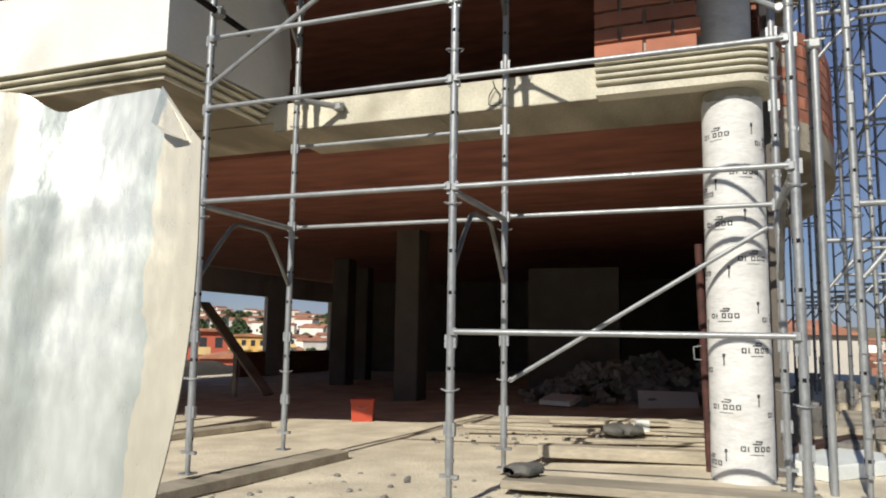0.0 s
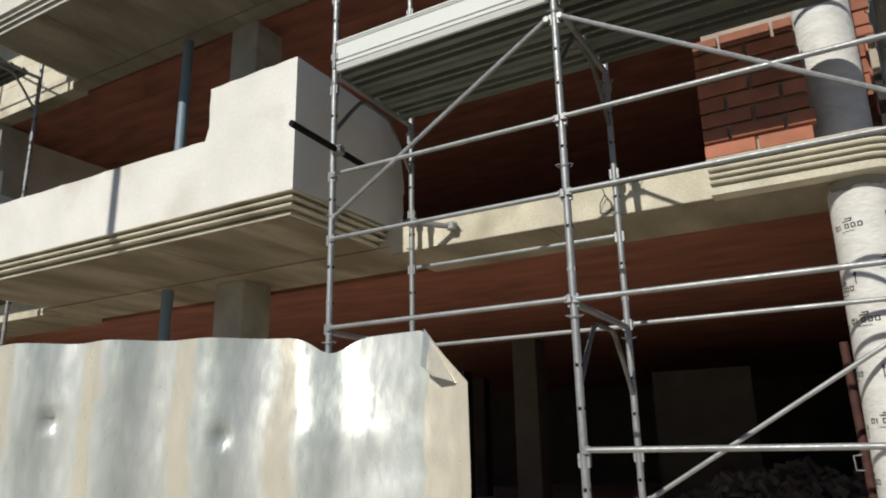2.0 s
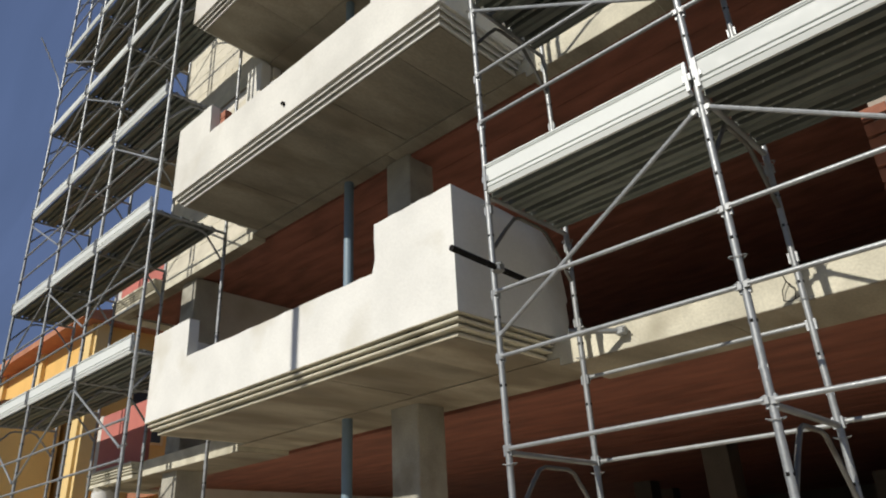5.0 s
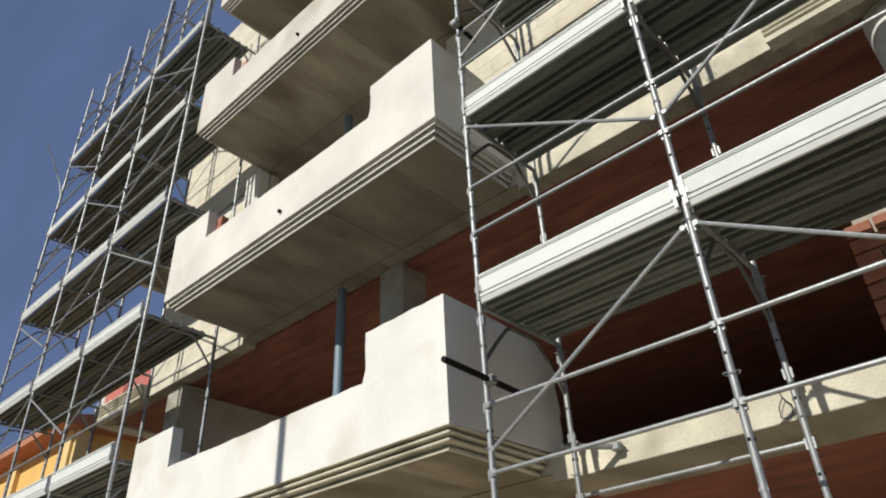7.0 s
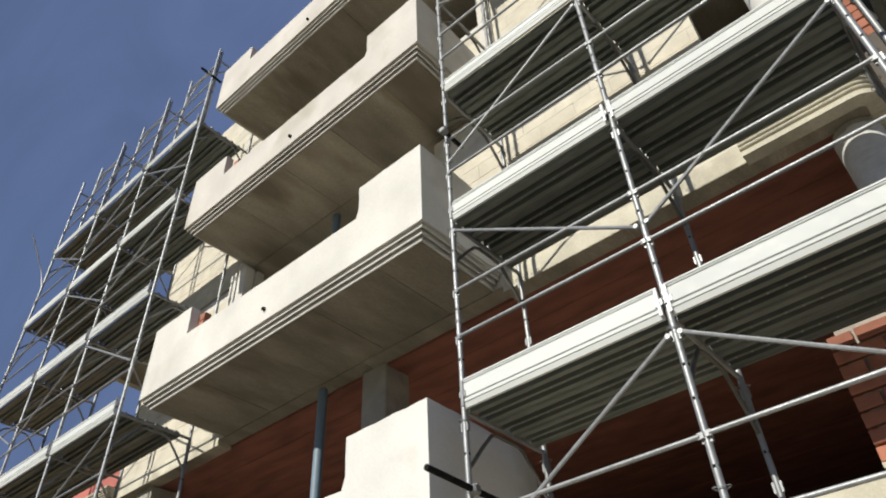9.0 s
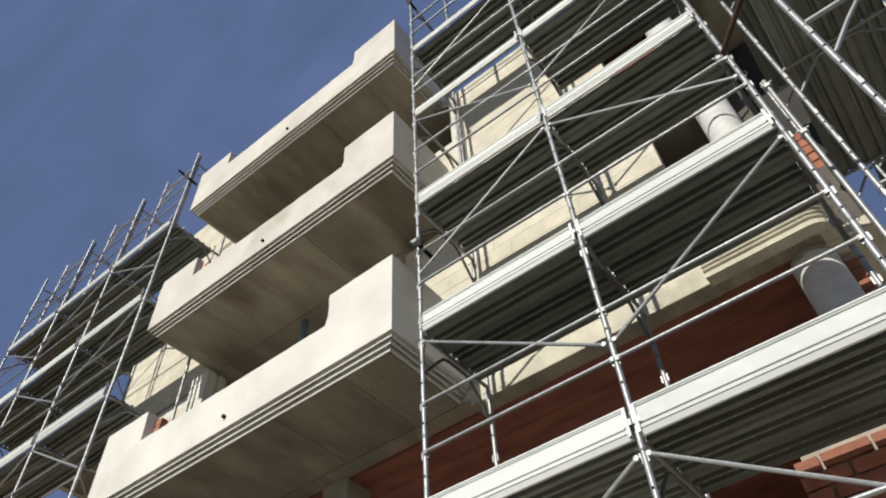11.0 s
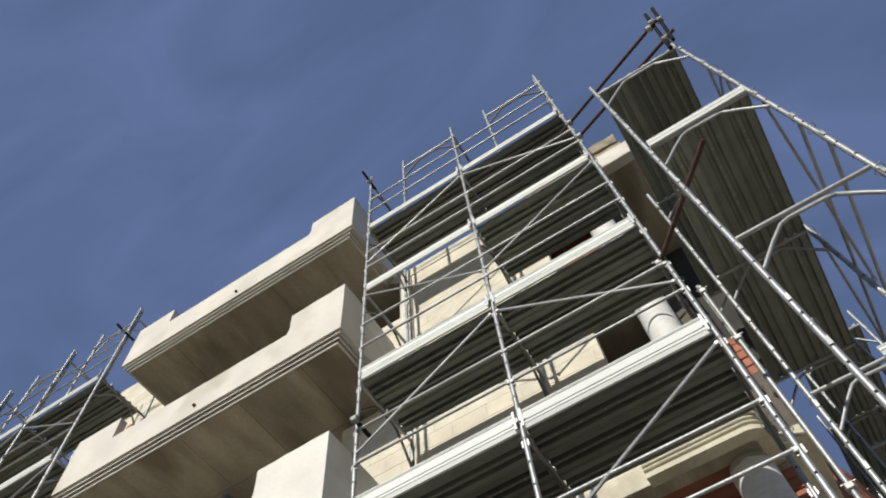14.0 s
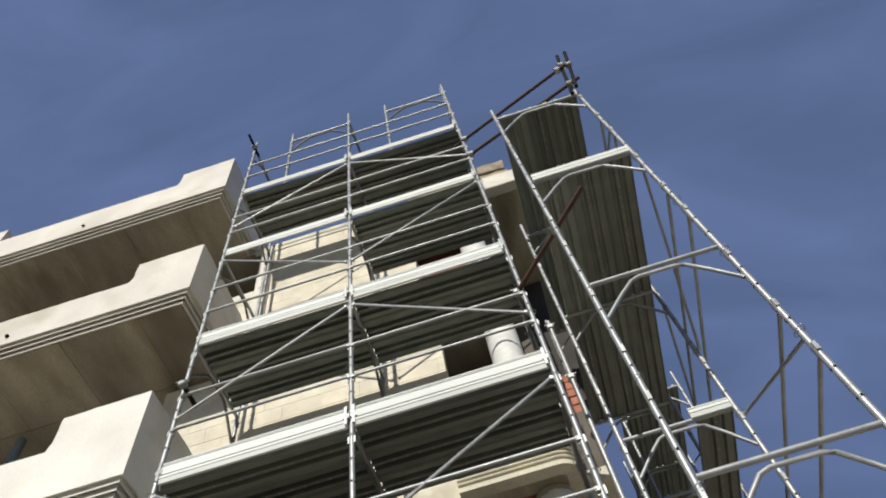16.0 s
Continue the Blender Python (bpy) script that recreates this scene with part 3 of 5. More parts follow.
def balcony(k):
    z = TOPS[k]
    ob = thing("balcony", "white plastered balcony with a stepped parapet and moulded cornice" if k < 2 else "cream plastered balcony with a stepped parapet and moulded cornice", "balcony", "front balconies")
    x0, x1, y0 = -7.3, -2.1, -0.1
    mat = PLASTER if k < 1 else PALE_CREAM if k == 1 else CREAM
    low, high = z + (0.61, 0.62, 0.62, 0.70)[k], z + (1.1, 1.1, 1.1, 1.16)[k]
    top = [(x1, z - 0.004), (x1, high)] + rough_line((x1, high), (-3.06, high - 0.015), 0.12, 0.006)[1:] + rough_line((-3.06, high - 0.015), (-3.05, low + 0.03), 0.08, 0.006)
    top += rough_line((-3.09, low), (-6.40, low + 0.015), 0.16, 0.006) + rough_line((-6.40, low + 0.015), (-6.42, high), 0.1, 0.006) + rough_line((-6.42, high), (x0, high), 0.15, 0.006) + [(x0, high), (x0, z - 0.004)]
    bm = bmesh.new()
    prism(bm, top, "y", y0, y0 + 0.13)
    part("parapet", bm, mat, ob)
    back = [(1.40, z + 0.03), (1.38, z + 0.1), (1.42, z + 0.2), (1.41, z + 0.38), (1.44, z + 0.42), (1.41, z + 0.6), (1.37, z + 0.8), (1.28, z + 0.96), (1.14, z + 1.05)]
    for a, b, name in ((x1 - 0.13, x1, "side_wall"), (x0, x0 + 0.13, "side_wall")):
        bm = bmesh.new()
        prism(bm, [(y0 + 0.13, z - 0.004)] + [(y, h) for y, h in back] + list(reversed(rough_line((y0 + 0.13, high + 0.01), (1.14, z + 1.05), 0.12, 0.007)[1:])) + [(y0 + 0.13, high)], "x", a, b)
        part(name, bm, mat, ob)
    bm = bmesh.new()
    sweep(bm, [(x0, 1.19), (x0, y0), (x1, y0), (x1, 1.19)], SLOT_CORNICE if k else CORNICE, z - 0.004, 1)
    part("cornice", bm, mat if k else CONCRETE, ob, "moulded concrete cornice with fine grooves", 30)
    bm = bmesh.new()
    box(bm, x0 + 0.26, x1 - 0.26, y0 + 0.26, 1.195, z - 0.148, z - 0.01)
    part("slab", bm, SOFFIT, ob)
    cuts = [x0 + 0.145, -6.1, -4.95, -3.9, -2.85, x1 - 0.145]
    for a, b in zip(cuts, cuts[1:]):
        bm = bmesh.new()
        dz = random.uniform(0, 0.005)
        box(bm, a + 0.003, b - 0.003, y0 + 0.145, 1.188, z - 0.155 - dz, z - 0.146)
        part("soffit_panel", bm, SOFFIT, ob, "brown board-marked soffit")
    if k:
        bm = bmesh.new()
        tube(bm, (-4.63, y0 - 0.035, z + 0.145), (-4.63, y0 + 0.02, z + 0.15), 0.024, 12)
        part("drain_spout", bm, BLACK, ob, "black drain stub")
    for i in range(3 if k else 0):
        b = new("brick", BRICK_MESH)
        b.parent = ob
        b.matrix_basis = pose(-6.40 + random.uniform(0, 0.01), y0 + 0.135, low + 0.04 + 0.12 * i) @ Matrix.Diagonal((0.5, 0.9, 1, 1))
    return ob


for k in range(4):
    balcony(k)
# drainage stack beside the pillar
for k in range(3):
    base = [-0.16] + TOPS[:2]
    bm = bmesh.new()
    tube(bm, (-5.15, 1.30, base[k]), (-5.15, 1.30, TOPS[k] - 0.16), 0.062, 16)
    ob = single("drain_pipe", bm, BLUE_PIPE, "blue grey plastic drain pipe standing behind the balcony", "pipe", "drain pipes", 40)
    bm = bmesh.new()
    tube(bm, (-5.15, 1.30, base[k] + 1.35), (-5.15, 1.30, base[k] + 1.47), 0.07, 16)
    part("socket", bm, BLUE_PIPE, ob, "", 40)


# ---- printed card column forms ----
def card_column(x, y, z0, z1, marks):
    ob = thing("column", "concrete column still in its white printed card tube", "column", "card tube columns", pose(x, y, z0))
    h = z1 - z0
    bm = bmesh.new()
    tube(bm, (0, 0, 0), (0, 0, h), 0.188, 32)
    part("core", bm, PILLAR, ob, "rough grey concrete core", 40)
    bm = bmesh.new()
    rows = []
    for i in range(13):
        t = i / 12
        rows.append([((0.2 + 0.0015 * math.sin(9 * t + 3 * a)) * math.cos(a), (0.2 + 0.0015 * math.sin(9 * t + 3 * a)) * math.sin(a),
                      t * (h - 0.075) + (0.03 * noise.noise((math.cos(a) * 3, math.sin(a) * 3, x)) + 0.02 * noise.noise((math.cos(a) * 11, math.sin(a) * 11, x)) if i == 12 else 0)) for a in (2 * math.pi * k / 40 for k in range(40))])
    strip(bm, rows, True)
    part("card_tube", bm, CARD, ob, "white printed card tube with a torn rim", 40)
    if not marks:
        return
    def wrap(bm, u0, u1, v0, v1):
        r = 0.2022
        n = max(2, int((u1 - u0) / 0.012))
        strip(bm, [[(r * math.sin(u / 0.2), -r * math.cos(u / 0.2), v) for u in (u0 + (u1 - u0) * i / n for i in range(n + 1))] for v in (v0, v1)])
    bm = bmesh.new()
    for i in range(5):
        a, b = -0.1 + 0.041 * i, -0.07 + 0.041 * i
        if i != 1:
            wrap(bm, a, b, 0, 0.007)
            wrap(bm, a, b, 0.026, 0.033)
            wrap(bm, b - 0.008, b, 0.007, 0.026)
        wrap(bm, a, a + 0.008, 0.007 if i != 1 else 0.0, 0.026 if i != 1 else 0.033)
    wrap(bm, -0.03, 0.03, 0.044, 0.052)
    wrap(bm, -0.01, 0.036, 0.06, 0.068)
    wrap(bm, 0.026, 0.036, 0.052, 0.06)
    wrap(bm, -0.045, 0.045, -0.022, -0.018)
    logo = mesh_of("print_mark", bm, INK)
    bm = bmesh.new()
    wrap(bm, -0.004, 0.004, -0.04, 0.04)
    wrap(bm, -0.01, 0.01, 0.016, 0.036)
    arrow = mesh_of("arrow_mark", bm, INK)
    for i in range(8):
        for j in range(4):
            mk = new("print_mark" if (i + j) % 2 == 0 else "arrow_mark", logo if (i + j) % 2 == 0 else arrow)
            mk.parent = ob
            mk.matrix_basis = pose(0, 0, 0.12 + 0.298 * i + 0.05 * ((j * 37) % 3) + random.uniform(-0.03, 0.03), 0, 0, -78 + 52 * j + random.uniform(-12, 12)) @ pose(0, 0, 0, 0, random.uniform(-1, 1), 0)


card_column(1.552, 1.41, 0.0, 2.62, True)
card_column(1.502, 1.53, 2.86, 5.73, False)
card_column(1.478, 1.53, 5.97, 8.84, False)
card_column(1.478, 1.53, 9.08, 11.92, False)
card_column(-11.6, 1.28, -0.4, 2.62, False)


# ---- scaffolds ----
R_POST, DEPTH = 0.0242, 1.09


def post_mesh(z0, z1, lugs, holes):
    """A post with its wedge lugs, pins and dark pin holes."""
    bm = bmesh.new()
    tube(bm, (0, 0, z0), (0, 0, z1), R_POST, 12)
    for z in lugs:
        for s in (-1, 1):
            box(bm, s * 0.026 - 0.008, s * 0.026 + 0.008, -0.014, 0.014, z - 0.045, z + 0.03)
        tube(bm, (-0.035, -0.006, z + 0.01), (0.035, -0.006, z + 0.01), 0.005, 6)
    old = len(bm.faces)
    for z in holes:
        box(bm, -0.009, 0.009, -R_POST - 0.0015, R_POST + 0.0015, z - 0.010, z + 0.010)
        box(bm, -R_POST - 0.0015, R_POST + 0.0015, -0.009, 0.009, z - 0.010, z + 0.010)
    bm.faces.ensure_lookup_table()
    for f in bm.faces[old:]:
        f.material_index = 1
    me = mesh_of("post", bm, GALV, 40)
    me.materials.append(BLACK)
    return me


def ring_mesh():
    """The wire clip that locks two posts together."""
    bm = bmesh.new()
    pts = [(0.052 * math.cos(a), 0.034 * math.sin(a), 0.006 * math.cos(2 * a)) for a in (2 * math.pi * k / 12 for k in range(13))]
    bent(bm, pts, 0.0035, 5)
    return mesh_of("locking_clip", bm, GALV)


CLIP = ring_mesh()
HOLES = (0.16, 0.42, 0.93, 1.36, 1.6)
POST, POST_TOP = post_mesh(0.0, 2.0, (0.63, 1.12, 1.83), HOLES), post_mesh(0.0, 2.3, (0.63, 1.12, 1.83), HOLES)
POST_LOW = post_mesh(0.34, 2.0, (0.60, 1.09, 1.98), HOLES[1:])
bm = bmesh.new()
tube(bm, (0, 0.02, 1.955), (0, DEPTH - 0.02, 1.955), 0.021, 10)
TRANSOM = mesh_of("transom", bm, GALV, 40)
bm = bmesh.new()
bent(bm, [(0, 0.022, 1.50), (0, 0.2, 1.72), (0, 0.33, 1.86), (0, 0.40, 1.885), (0, DEPTH - 0.40, 1.885), (0, DEPTH - 0.33, 1.86), (0, DEPTH - 0.2, 1.72), (0, DEPTH - 0.022, 1.50)], 0.0165, 8)
BRACE = mesh_of("brace", bm, GALV, 50)
# Shaded copy of the brace; the side scaffolds keep the bright one.
BRACE_SHADED = BRACE.copy()
BRACE_SHADED.materials[0] = SHADE_STEEL
bm = bmesh.new()
box(bm, -0.045, 0.045, -0.045, 0.045, 0.2, 0.208)
tube(bm, (0, 0, 0.205), (0, 0, 0.40), 0.017, 10)
box(bm, -0.055, 0.055, -0.014, 0.014, 0.325, 0.345)
JACK = mesh_of("base_jack", bm, GALV_DARK)


def make_frame(kind, group):
    words = {"low": "galvanised steel scaffold portal frame standing on screw jacks", "mid": "galvanised steel scaffold portal frame with bent corner brace", "top": "galvanised steel scaffold end frame rising above the deck"}
    ob = thing("scaffold_portal", words[kind], "scaffold", group)
    for y in (0.0, DEPTH):
        p = part("post", {"low": POST_LOW, "mid": POST, "top": POST_TOP}[kind], None, ob)
        p.location.y = y
        for z in ((1.88, 0.81) if kind != "top" else (0.81,)):
            q = part("locking_clip", CLIP, None, p)
            q.location.z = z
            q.rotation_euler.z = 0.3
        if kind == "low":
            part("base_jack", JACK, None, ob).location.y = y
    part("transom", TRANSOM, None, ob)
    part("brace", BRACE_SHADED if "of the front" in group else BRACE, None, ob)
    return ob


def rail_mesh(length, r=0.0162):
    bm = bmesh.new()
    tube(bm, (0.03, -0.028, 0), (length - 0.03, -0.028, 0), r, 10)
    return mesh_of("guard_rail", bm, GALV, 40)


bm = bmesh.new()
box(bm, -0.022, 0.022, -0.036, -0.02, -0.022, 0.022, 0.004)
WEDGE = mesh_of("wedge_head", bm, GALV)


def diagonal_mesh(length, rise):
    bm = bmesh.new()
    tube(bm, (0.05, -0.03, 0), (length - 0.05, -0.03, rise), 0.0155, 8)
    for x, z in ((0.045, 0.0), (length - 0.045, rise)):
        tube(bm, (x, -0.045, z), (x, -0.012, z), 0.02, 8)
    return mesh_of("diagonal_brace", bm, GALV, 40)


def plank_mesh(length, w):
    """A steel scaffold board: folded edges and two deep grooves underneath, pale studs between them."""
    outline = [(0, -0.058), (0, 0.008), (w, 0.008), (w, -0.058), (w - 0.01, -0.058), (w - 0.016, -0.044)]
    top, half = (0.003, 0.022) if w < 0.3 else (-0.02, 0.012)
    for y in (w * 0.655, w * 0.345):
        outline += [(y + 0.031, -0.046), (y + half, top), (y - half, top), (y - 0.031, -0.046)]
    outline += [(0.016, -0.044), (0.01, -0.058)]
    bm = bmesh.new()
    prism(bm, outline, "x", 0.0215, length - 0.0215)
    old = len(bm.faces)
    # Pale steel studs stand in for daylight showing through punched holes.
    for i in range(int(length / 0.12)):
        box(bm, 0.1 + 0.12 * i, 0.114 + 0.12 * i, w / 2 - 0.006, w / 2 + 0.006, -0.05, -0.03)
    bm.faces.ensure_lookup_table()
    for f in bm.faces[old:]:
        f.material_index = 1
    me = mesh_of("plank", bm, DECK)
    me.materials.append(GALV)
    return me


def hook_mesh(length, w):
    """The claw plates by which a board hangs on the transoms."""
    bm = bmesh.new()
    for x in (-0.012, length - 0.022):
        for y in (0.05, w - 0.09):
            box(bm, x, x + 0.034, y, y + 0.04, -0.022, 0.004)
    return mesh_of("end_hook", bm, GALV_DARK)


def toe_meshes(length, h=0.27):
    """A pressed metal toe board: a grooved panel, a slim top lip and a lower flange that leans in under the deck edge."""
    top, outline = h - 0.058, [(-0.052, 0.004)]
    for z, w in (((0.036, 0.008), (h - 0.096, 0.007)) if h > 0.17 else ()):
        outline += [(-0.052, z - w), (-0.034, z - w), (-0.034, z + w), (-0.052, z + w)]
    outline += [(-0.052, top - 0.024), (-0.026, top - 0.024), (-0.026, 0.004)]
    made = []
    for name, line in (("toe_board", outline), ("lip", [(-0.05, top - 0.012), (-0.05, top), (-0.028, top), (-0.028, top - 0.012)]), ("flange", [(-0.05, -0.006), (-0.024, -0.006), (-0.016, -0.046), (-0.038, -0.046)])):
        bm = bmesh.new()
        prism(bm, line, "x", 0.028, length - 0.028)
        made.append(mesh_of(name, bm, ALU))
    return made


def toe_board(length, h, label, group):
    panel, lip, flange = toe_meshes(length, h)
    ob = tagged(new("toe_board", panel), label, "toe board", group)
    part("lip", lip, None, ob)
    part("flange", flange, None, ob)
    return ob


def clamp_mesh():
    bm = bmesh.new()
    box(bm, -0.03, 0.03, -0.06, 0.03, 0.05, 0.10)
    box(bm, -0.012, 0.012, -0.066, -0.05, -0.03, 0.19)
    return mesh_of("toe_bracket", bm, GALV)


TOE_BRACKET = clamp_mesh()


class Scaffold:
    """A run of portal frames. m puts its x along the run and its y towards the building."""

    def __init__(self, m, bay, group, wide=0.297):
        self.m, self.bay, self.group, self.first, self.wide = m, bay, group, {}, wide
        self.meshes = {"rail": rail_mesh(bay), "down": diagonal_mesh(bay, -1.03), "up": diagonal_mesh(bay, 1.03), "plank": plank_mesh(bay, wide), "hook": hook_mesh(bay, wide)}

    def place(self, key, make, at):
        m = self.m @ at
        if key in self.first:
            return copy_thing(self.first[key], m)
        ob = self.first[key] = make()
        ob.matrix_basis = m
        return ob

    def portal(self, i, z, kind, y=0.0):
        return self.place(kind, lambda: make_frame(kind, "scaffold frames of the " + self.group), Matrix.Translation((i * self.bay, y, z)))

    def rail(self, i, z, y=0.0):
        def make():
            ob = tagged(new("guard_rail", self.meshes["rail"]), "galvanised steel guard rail between two scaffold posts", "guard rail", "guard rails of the " + self.group)
            for x in (0.025, self.bay - 0.025):
                part("wedge_head", WEDGE, None, ob).location.x = x
            return ob
        return self.place("rail", make, Matrix.Translation((i * self.bay, y, z + random.uniform(-0.008, 0.008))))

    def diagonal(self, i, z, way, y=0.0):
        return self.place(way, lambda: tagged(new("diagonal_brace", self.meshes[way]), "thin galvanised diagonal brace across a scaffold bay", "scaffold brace", "braces of the " + self.group), Matrix.Translation((i * self.bay, y, z)))

    def deck(self, i, z, planks=3, toe=0.27):
        def make():
            ob = thing("scaffold_deck", "ribbed steel scaffold deck of folded boards", "scaffold deck", "decks of the " + self.group)
            for k in range(planks):
                p = part("plank", self.meshes["plank"], None, ob)
                p.location.y = 0.026 + (self.wide + 0.006) * k
                part("end_hook", self.meshes["hook"], None, p)
            return ob
        if planks:
            self.place("deck%d" % planks, make, Matrix.Translation((i * self.bay, 0, z)))
        if toe:
            def board():
                ob = toe_board(self.bay, toe, "bright metal toe board along the deck edge", "toe boards of the " + self.group)
                for x in (0.0, self.bay):
                    part("toe_bracket", TOE_BRACKET, None, ob).location.x = x * 0.96 + 0.036
                return ob
            self.place("toe%g" % toe, board, Matrix.Translation((i * self.bay, 0, z)))


# the front scaffold: two bays, seven lifts
front = Scaffold(Matrix.Translation((-1.8, 0, 0)), 1.8, "front scaffold")
LIFTS = [-0.2, 1.8, 3.8, 5.8, 7.8, 9.8, 11.8]
for i in range(3):
    for k, z in enumerate(LIFTS):
        front.portal(i, z, "low" if k == 0 else "top" if k == 6 else "mid")
for i in range(2):
    front.rail(i, 1.78)
    front.rail(i, 1.775, DEPTH + 0.05)
    for z in LIFTS[1:]:
        front.rail(i, z + 0.63)
        front.rail(i, z + 1.12)
    for k, z in enumerate(LIFTS[1:6]):
        high_c = k % 2 == 0
        if i == 0:
            front.diagonal(i, z + (0.79 if high_c else 1.82), "up" if high_c else "down")
        else:
            front.diagonal(i, z + (1.82 if high_c else 0.79), "down" if high_c else "up")
    for k, z in enumerate(LIFTS[2:]):
        front.deck(i, z, 0 if (i, k) == (0, 3) else 3, (0.265, 0.235, 0.205, 0.155, 0.12)[k])
front.rail(1, 0.93)
front.rail(0, 2.44, DEPTH + 0.05)
front.diagonal(1, 0.61, "up", DEPTH + 0.05)

# portal frames turned along the front as a guard on the top lift
for x in (1.78, -0.02):
    front.place("top", None, Matrix.Translation((1.8 + x, 0.062, 11.8)) @ pose(0, 0, 0, 0, 0, 90))

# the side scaffold, end on to the street
side = Scaffold(Matrix.Translation((3.32, -0.72, 0)) @ pose(0, 0, 0, 0, 0, 90), 1.8, "side scaffold", 0.335)
for i in range(3):
    for k, z in enumerate(LIFTS[:5]):
        side.portal(i, z, "low" if k == 0 else "top" if k == 4 else "mid")
for i in range(3):
    for k, z in enumerate(LIFTS[1:5]):
        if i < 2:
            side.rail(i, z + 0.63)
            side.rail(i, z + 1.12)
            side.diagonal(i, z + (0.79 if k % 2 else 1.82), "up" if k % 2 else "down")
    if i < 2:
        side.deck(i, 7.8, 3, 0)
        side.deck(i, 9.8, 3, 0)
        if i:
            side.deck(i, 5.8, 1, 0)
far_side = Scaffold(Matrix.Translation((4.05, 4.68, 0)) @ pose(0, 0, 0, 0, 0, 90), 1.8, "far side scaffold", 0.335)
for i in range(7):
    for k, z in enumerate(LIFTS[:5]):
        far_side.portal(i, z, "low" if k == 0 else "top" if k == 4 else "mid")
for i in range(6):
    for k, z in enumerate(LIFTS[1:5]):
        far_side.rail(i, z + 0.63)
        far_side.rail(i, z + 1.12)
        far_side.diagonal(i, z + (0.79 if (i + k) % 2 else 1.82), "up" if (i + k) % 2 else "down")
    for z, bays in ((5.8, 1), (7.8, 3), (9.8, 5)):
        if i < bays:
            far_side.deck(i, z, 3, 0)
# end toe boards of the side scaffold, across its width
for x, w, y, z in ((2.23, 1.09, -0.72, 7.8), (2.88, 0.44, 1.08, 5.8)):
    ob = toe_board(w, 0.12, "bright metal toe board across the end of the deck", "end toe boards")
    ob.matrix_basis = pose(x, y, z)

# the scaffold at the far end of the front
left = Scaffold(Matrix.Translation((-13.05, -0.26, 0)), 1.87, "far front scaffold")
LOW = LIFTS
for i in range(4):
    for y in (-0.26, -0.26 + DEPTH):
        bm = bmesh.new()
        foot = -0.70 if i == 0 or y < -1.4 else -0.362
        box(bm, -13.05 + 1.87 * i - 0.12, -13.05 + 1.87 * i + 0.12, y - 0.1, y + 0.1, foot, 0.0, 0.006)
        single("sole_block", bm, WOOD, "thick timber packing block under a scaffold post", "block", "packing blocks")
for i in range(4):
    for k, z in enumerate(LOW):
        left.portal(i, z, "low" if k == 0 else "top" if k == 6 else "mid")
for i in range(3):
    left.rail(i, 0.93)
    for z in LOW[1:]:
        left.rail(i, z + 0.63)
        left.rail(i, z + 1.12)
    for k, z in enumerate(LOW[1:6]):
        left.diagonal(i, z + (0.79 if (i + k) % 2 else 1.82), "up" if (i + k) % 2 else "down")
    for z, h in zip(LOW[2:], (0.265, 0.235, 0.205, 0.155, 0.12)):
        left.deck(i, z, 3, h)
    left.place("top", None, Matrix.Translation(((i + 1) * 1.87 - 0.02, 0.062, 11.8)) @ pose(0, 0, 0, 0, 0, 90))


# tie tubes and clamps
def loose_tube(a, b, mat, label, clamps=()):
    bm = bmesh.new()
    tube(bm, a, b, 0.0242, 12)
    ob = single("tie_tube", bm, mat, label, "scaffold tube", "tie tubes", 40)
    a, b = Vector(a), Vector(b)
    for t in clamps:
        bm = bmesh.new()
        p = a + (b - a) * t
        box(bm, p.x - 0.04, p.x + 0.04, p.y - 0.04, p.y + 0.04, p.z - 0.035, p.z + 0.035, 0.012)
        tube(bm, p + Vector((-0.06, -0.03, 0.02)), p + Vector((0.06, -0.03, 0.02)), 0.008, 6)
        part("coupler", bm, GALV_DARK, ob)
    return ob


loose_tube((-1.752, -0.52, 3.13), (-1.752, 0.34, 3.10), BLACK, "dark steel tie tube clamped to a scaffold post", (0.6,))
loose_tube((-1.752, -0.36, 13.6), (-1.752, 0.08, 13.58), BLACK, "dark steel tie tube at the scaffold head", (0.55,))
loose_tube((-7.38, -0.56, 13.1), (-7.38, -0.1, 13.08), BLACK, "dark steel tie tube at the far scaffold head", (0.4,))
loose_tube((-1.752, -0.14, 7.0), (-1.752, 0.2, 6.99), BLACK, "dark steel tie tube clamped to a scaffold post", (0.1,))
loose_tube((-1.752, 0.85, 2.78), (-1.40, 1.18, 2.76), GALV_DARK, "short steel tie tube fixed to the beam", (0.2, 0.9))
loose_tube((1.66, 0.06, 11.20), (3.42, -0.86, 10.60), RUST, "rusty tie tube between the two scaffolds", (0.1, 0.93))
loose_tube((1.66, 0.06, 10.60), (3.42, -0.86, 9.96), RUST, "rusty tie tube between the two scaffolds", (0.1, 0.93))
loose_tube((1.70, 0.05, 6.98), (2.62, -0.86, 7.12), RUST, "rusty tie tube between the two scaffolds", (0.05, 0.62))
loose_tube((2.045, 1.09, 0.0), (2.045, 1.09, 7.78), GALV, "long galvanised standing tube between the scaffolds", (0.36, 0.62, 0.87, 0.985))
loose_tube((3.24, -0.78, 9.70), (3.46, -0.78, 11.28), BLACK, "dark upright tube clamped to the scaffold head", (0.72,))
loose_tube((3.32, -0.83, 9.75), (3.56, -0.83, 11.2), BLACK, "dark upright tube clamped to the scaffold head", (0.6,))

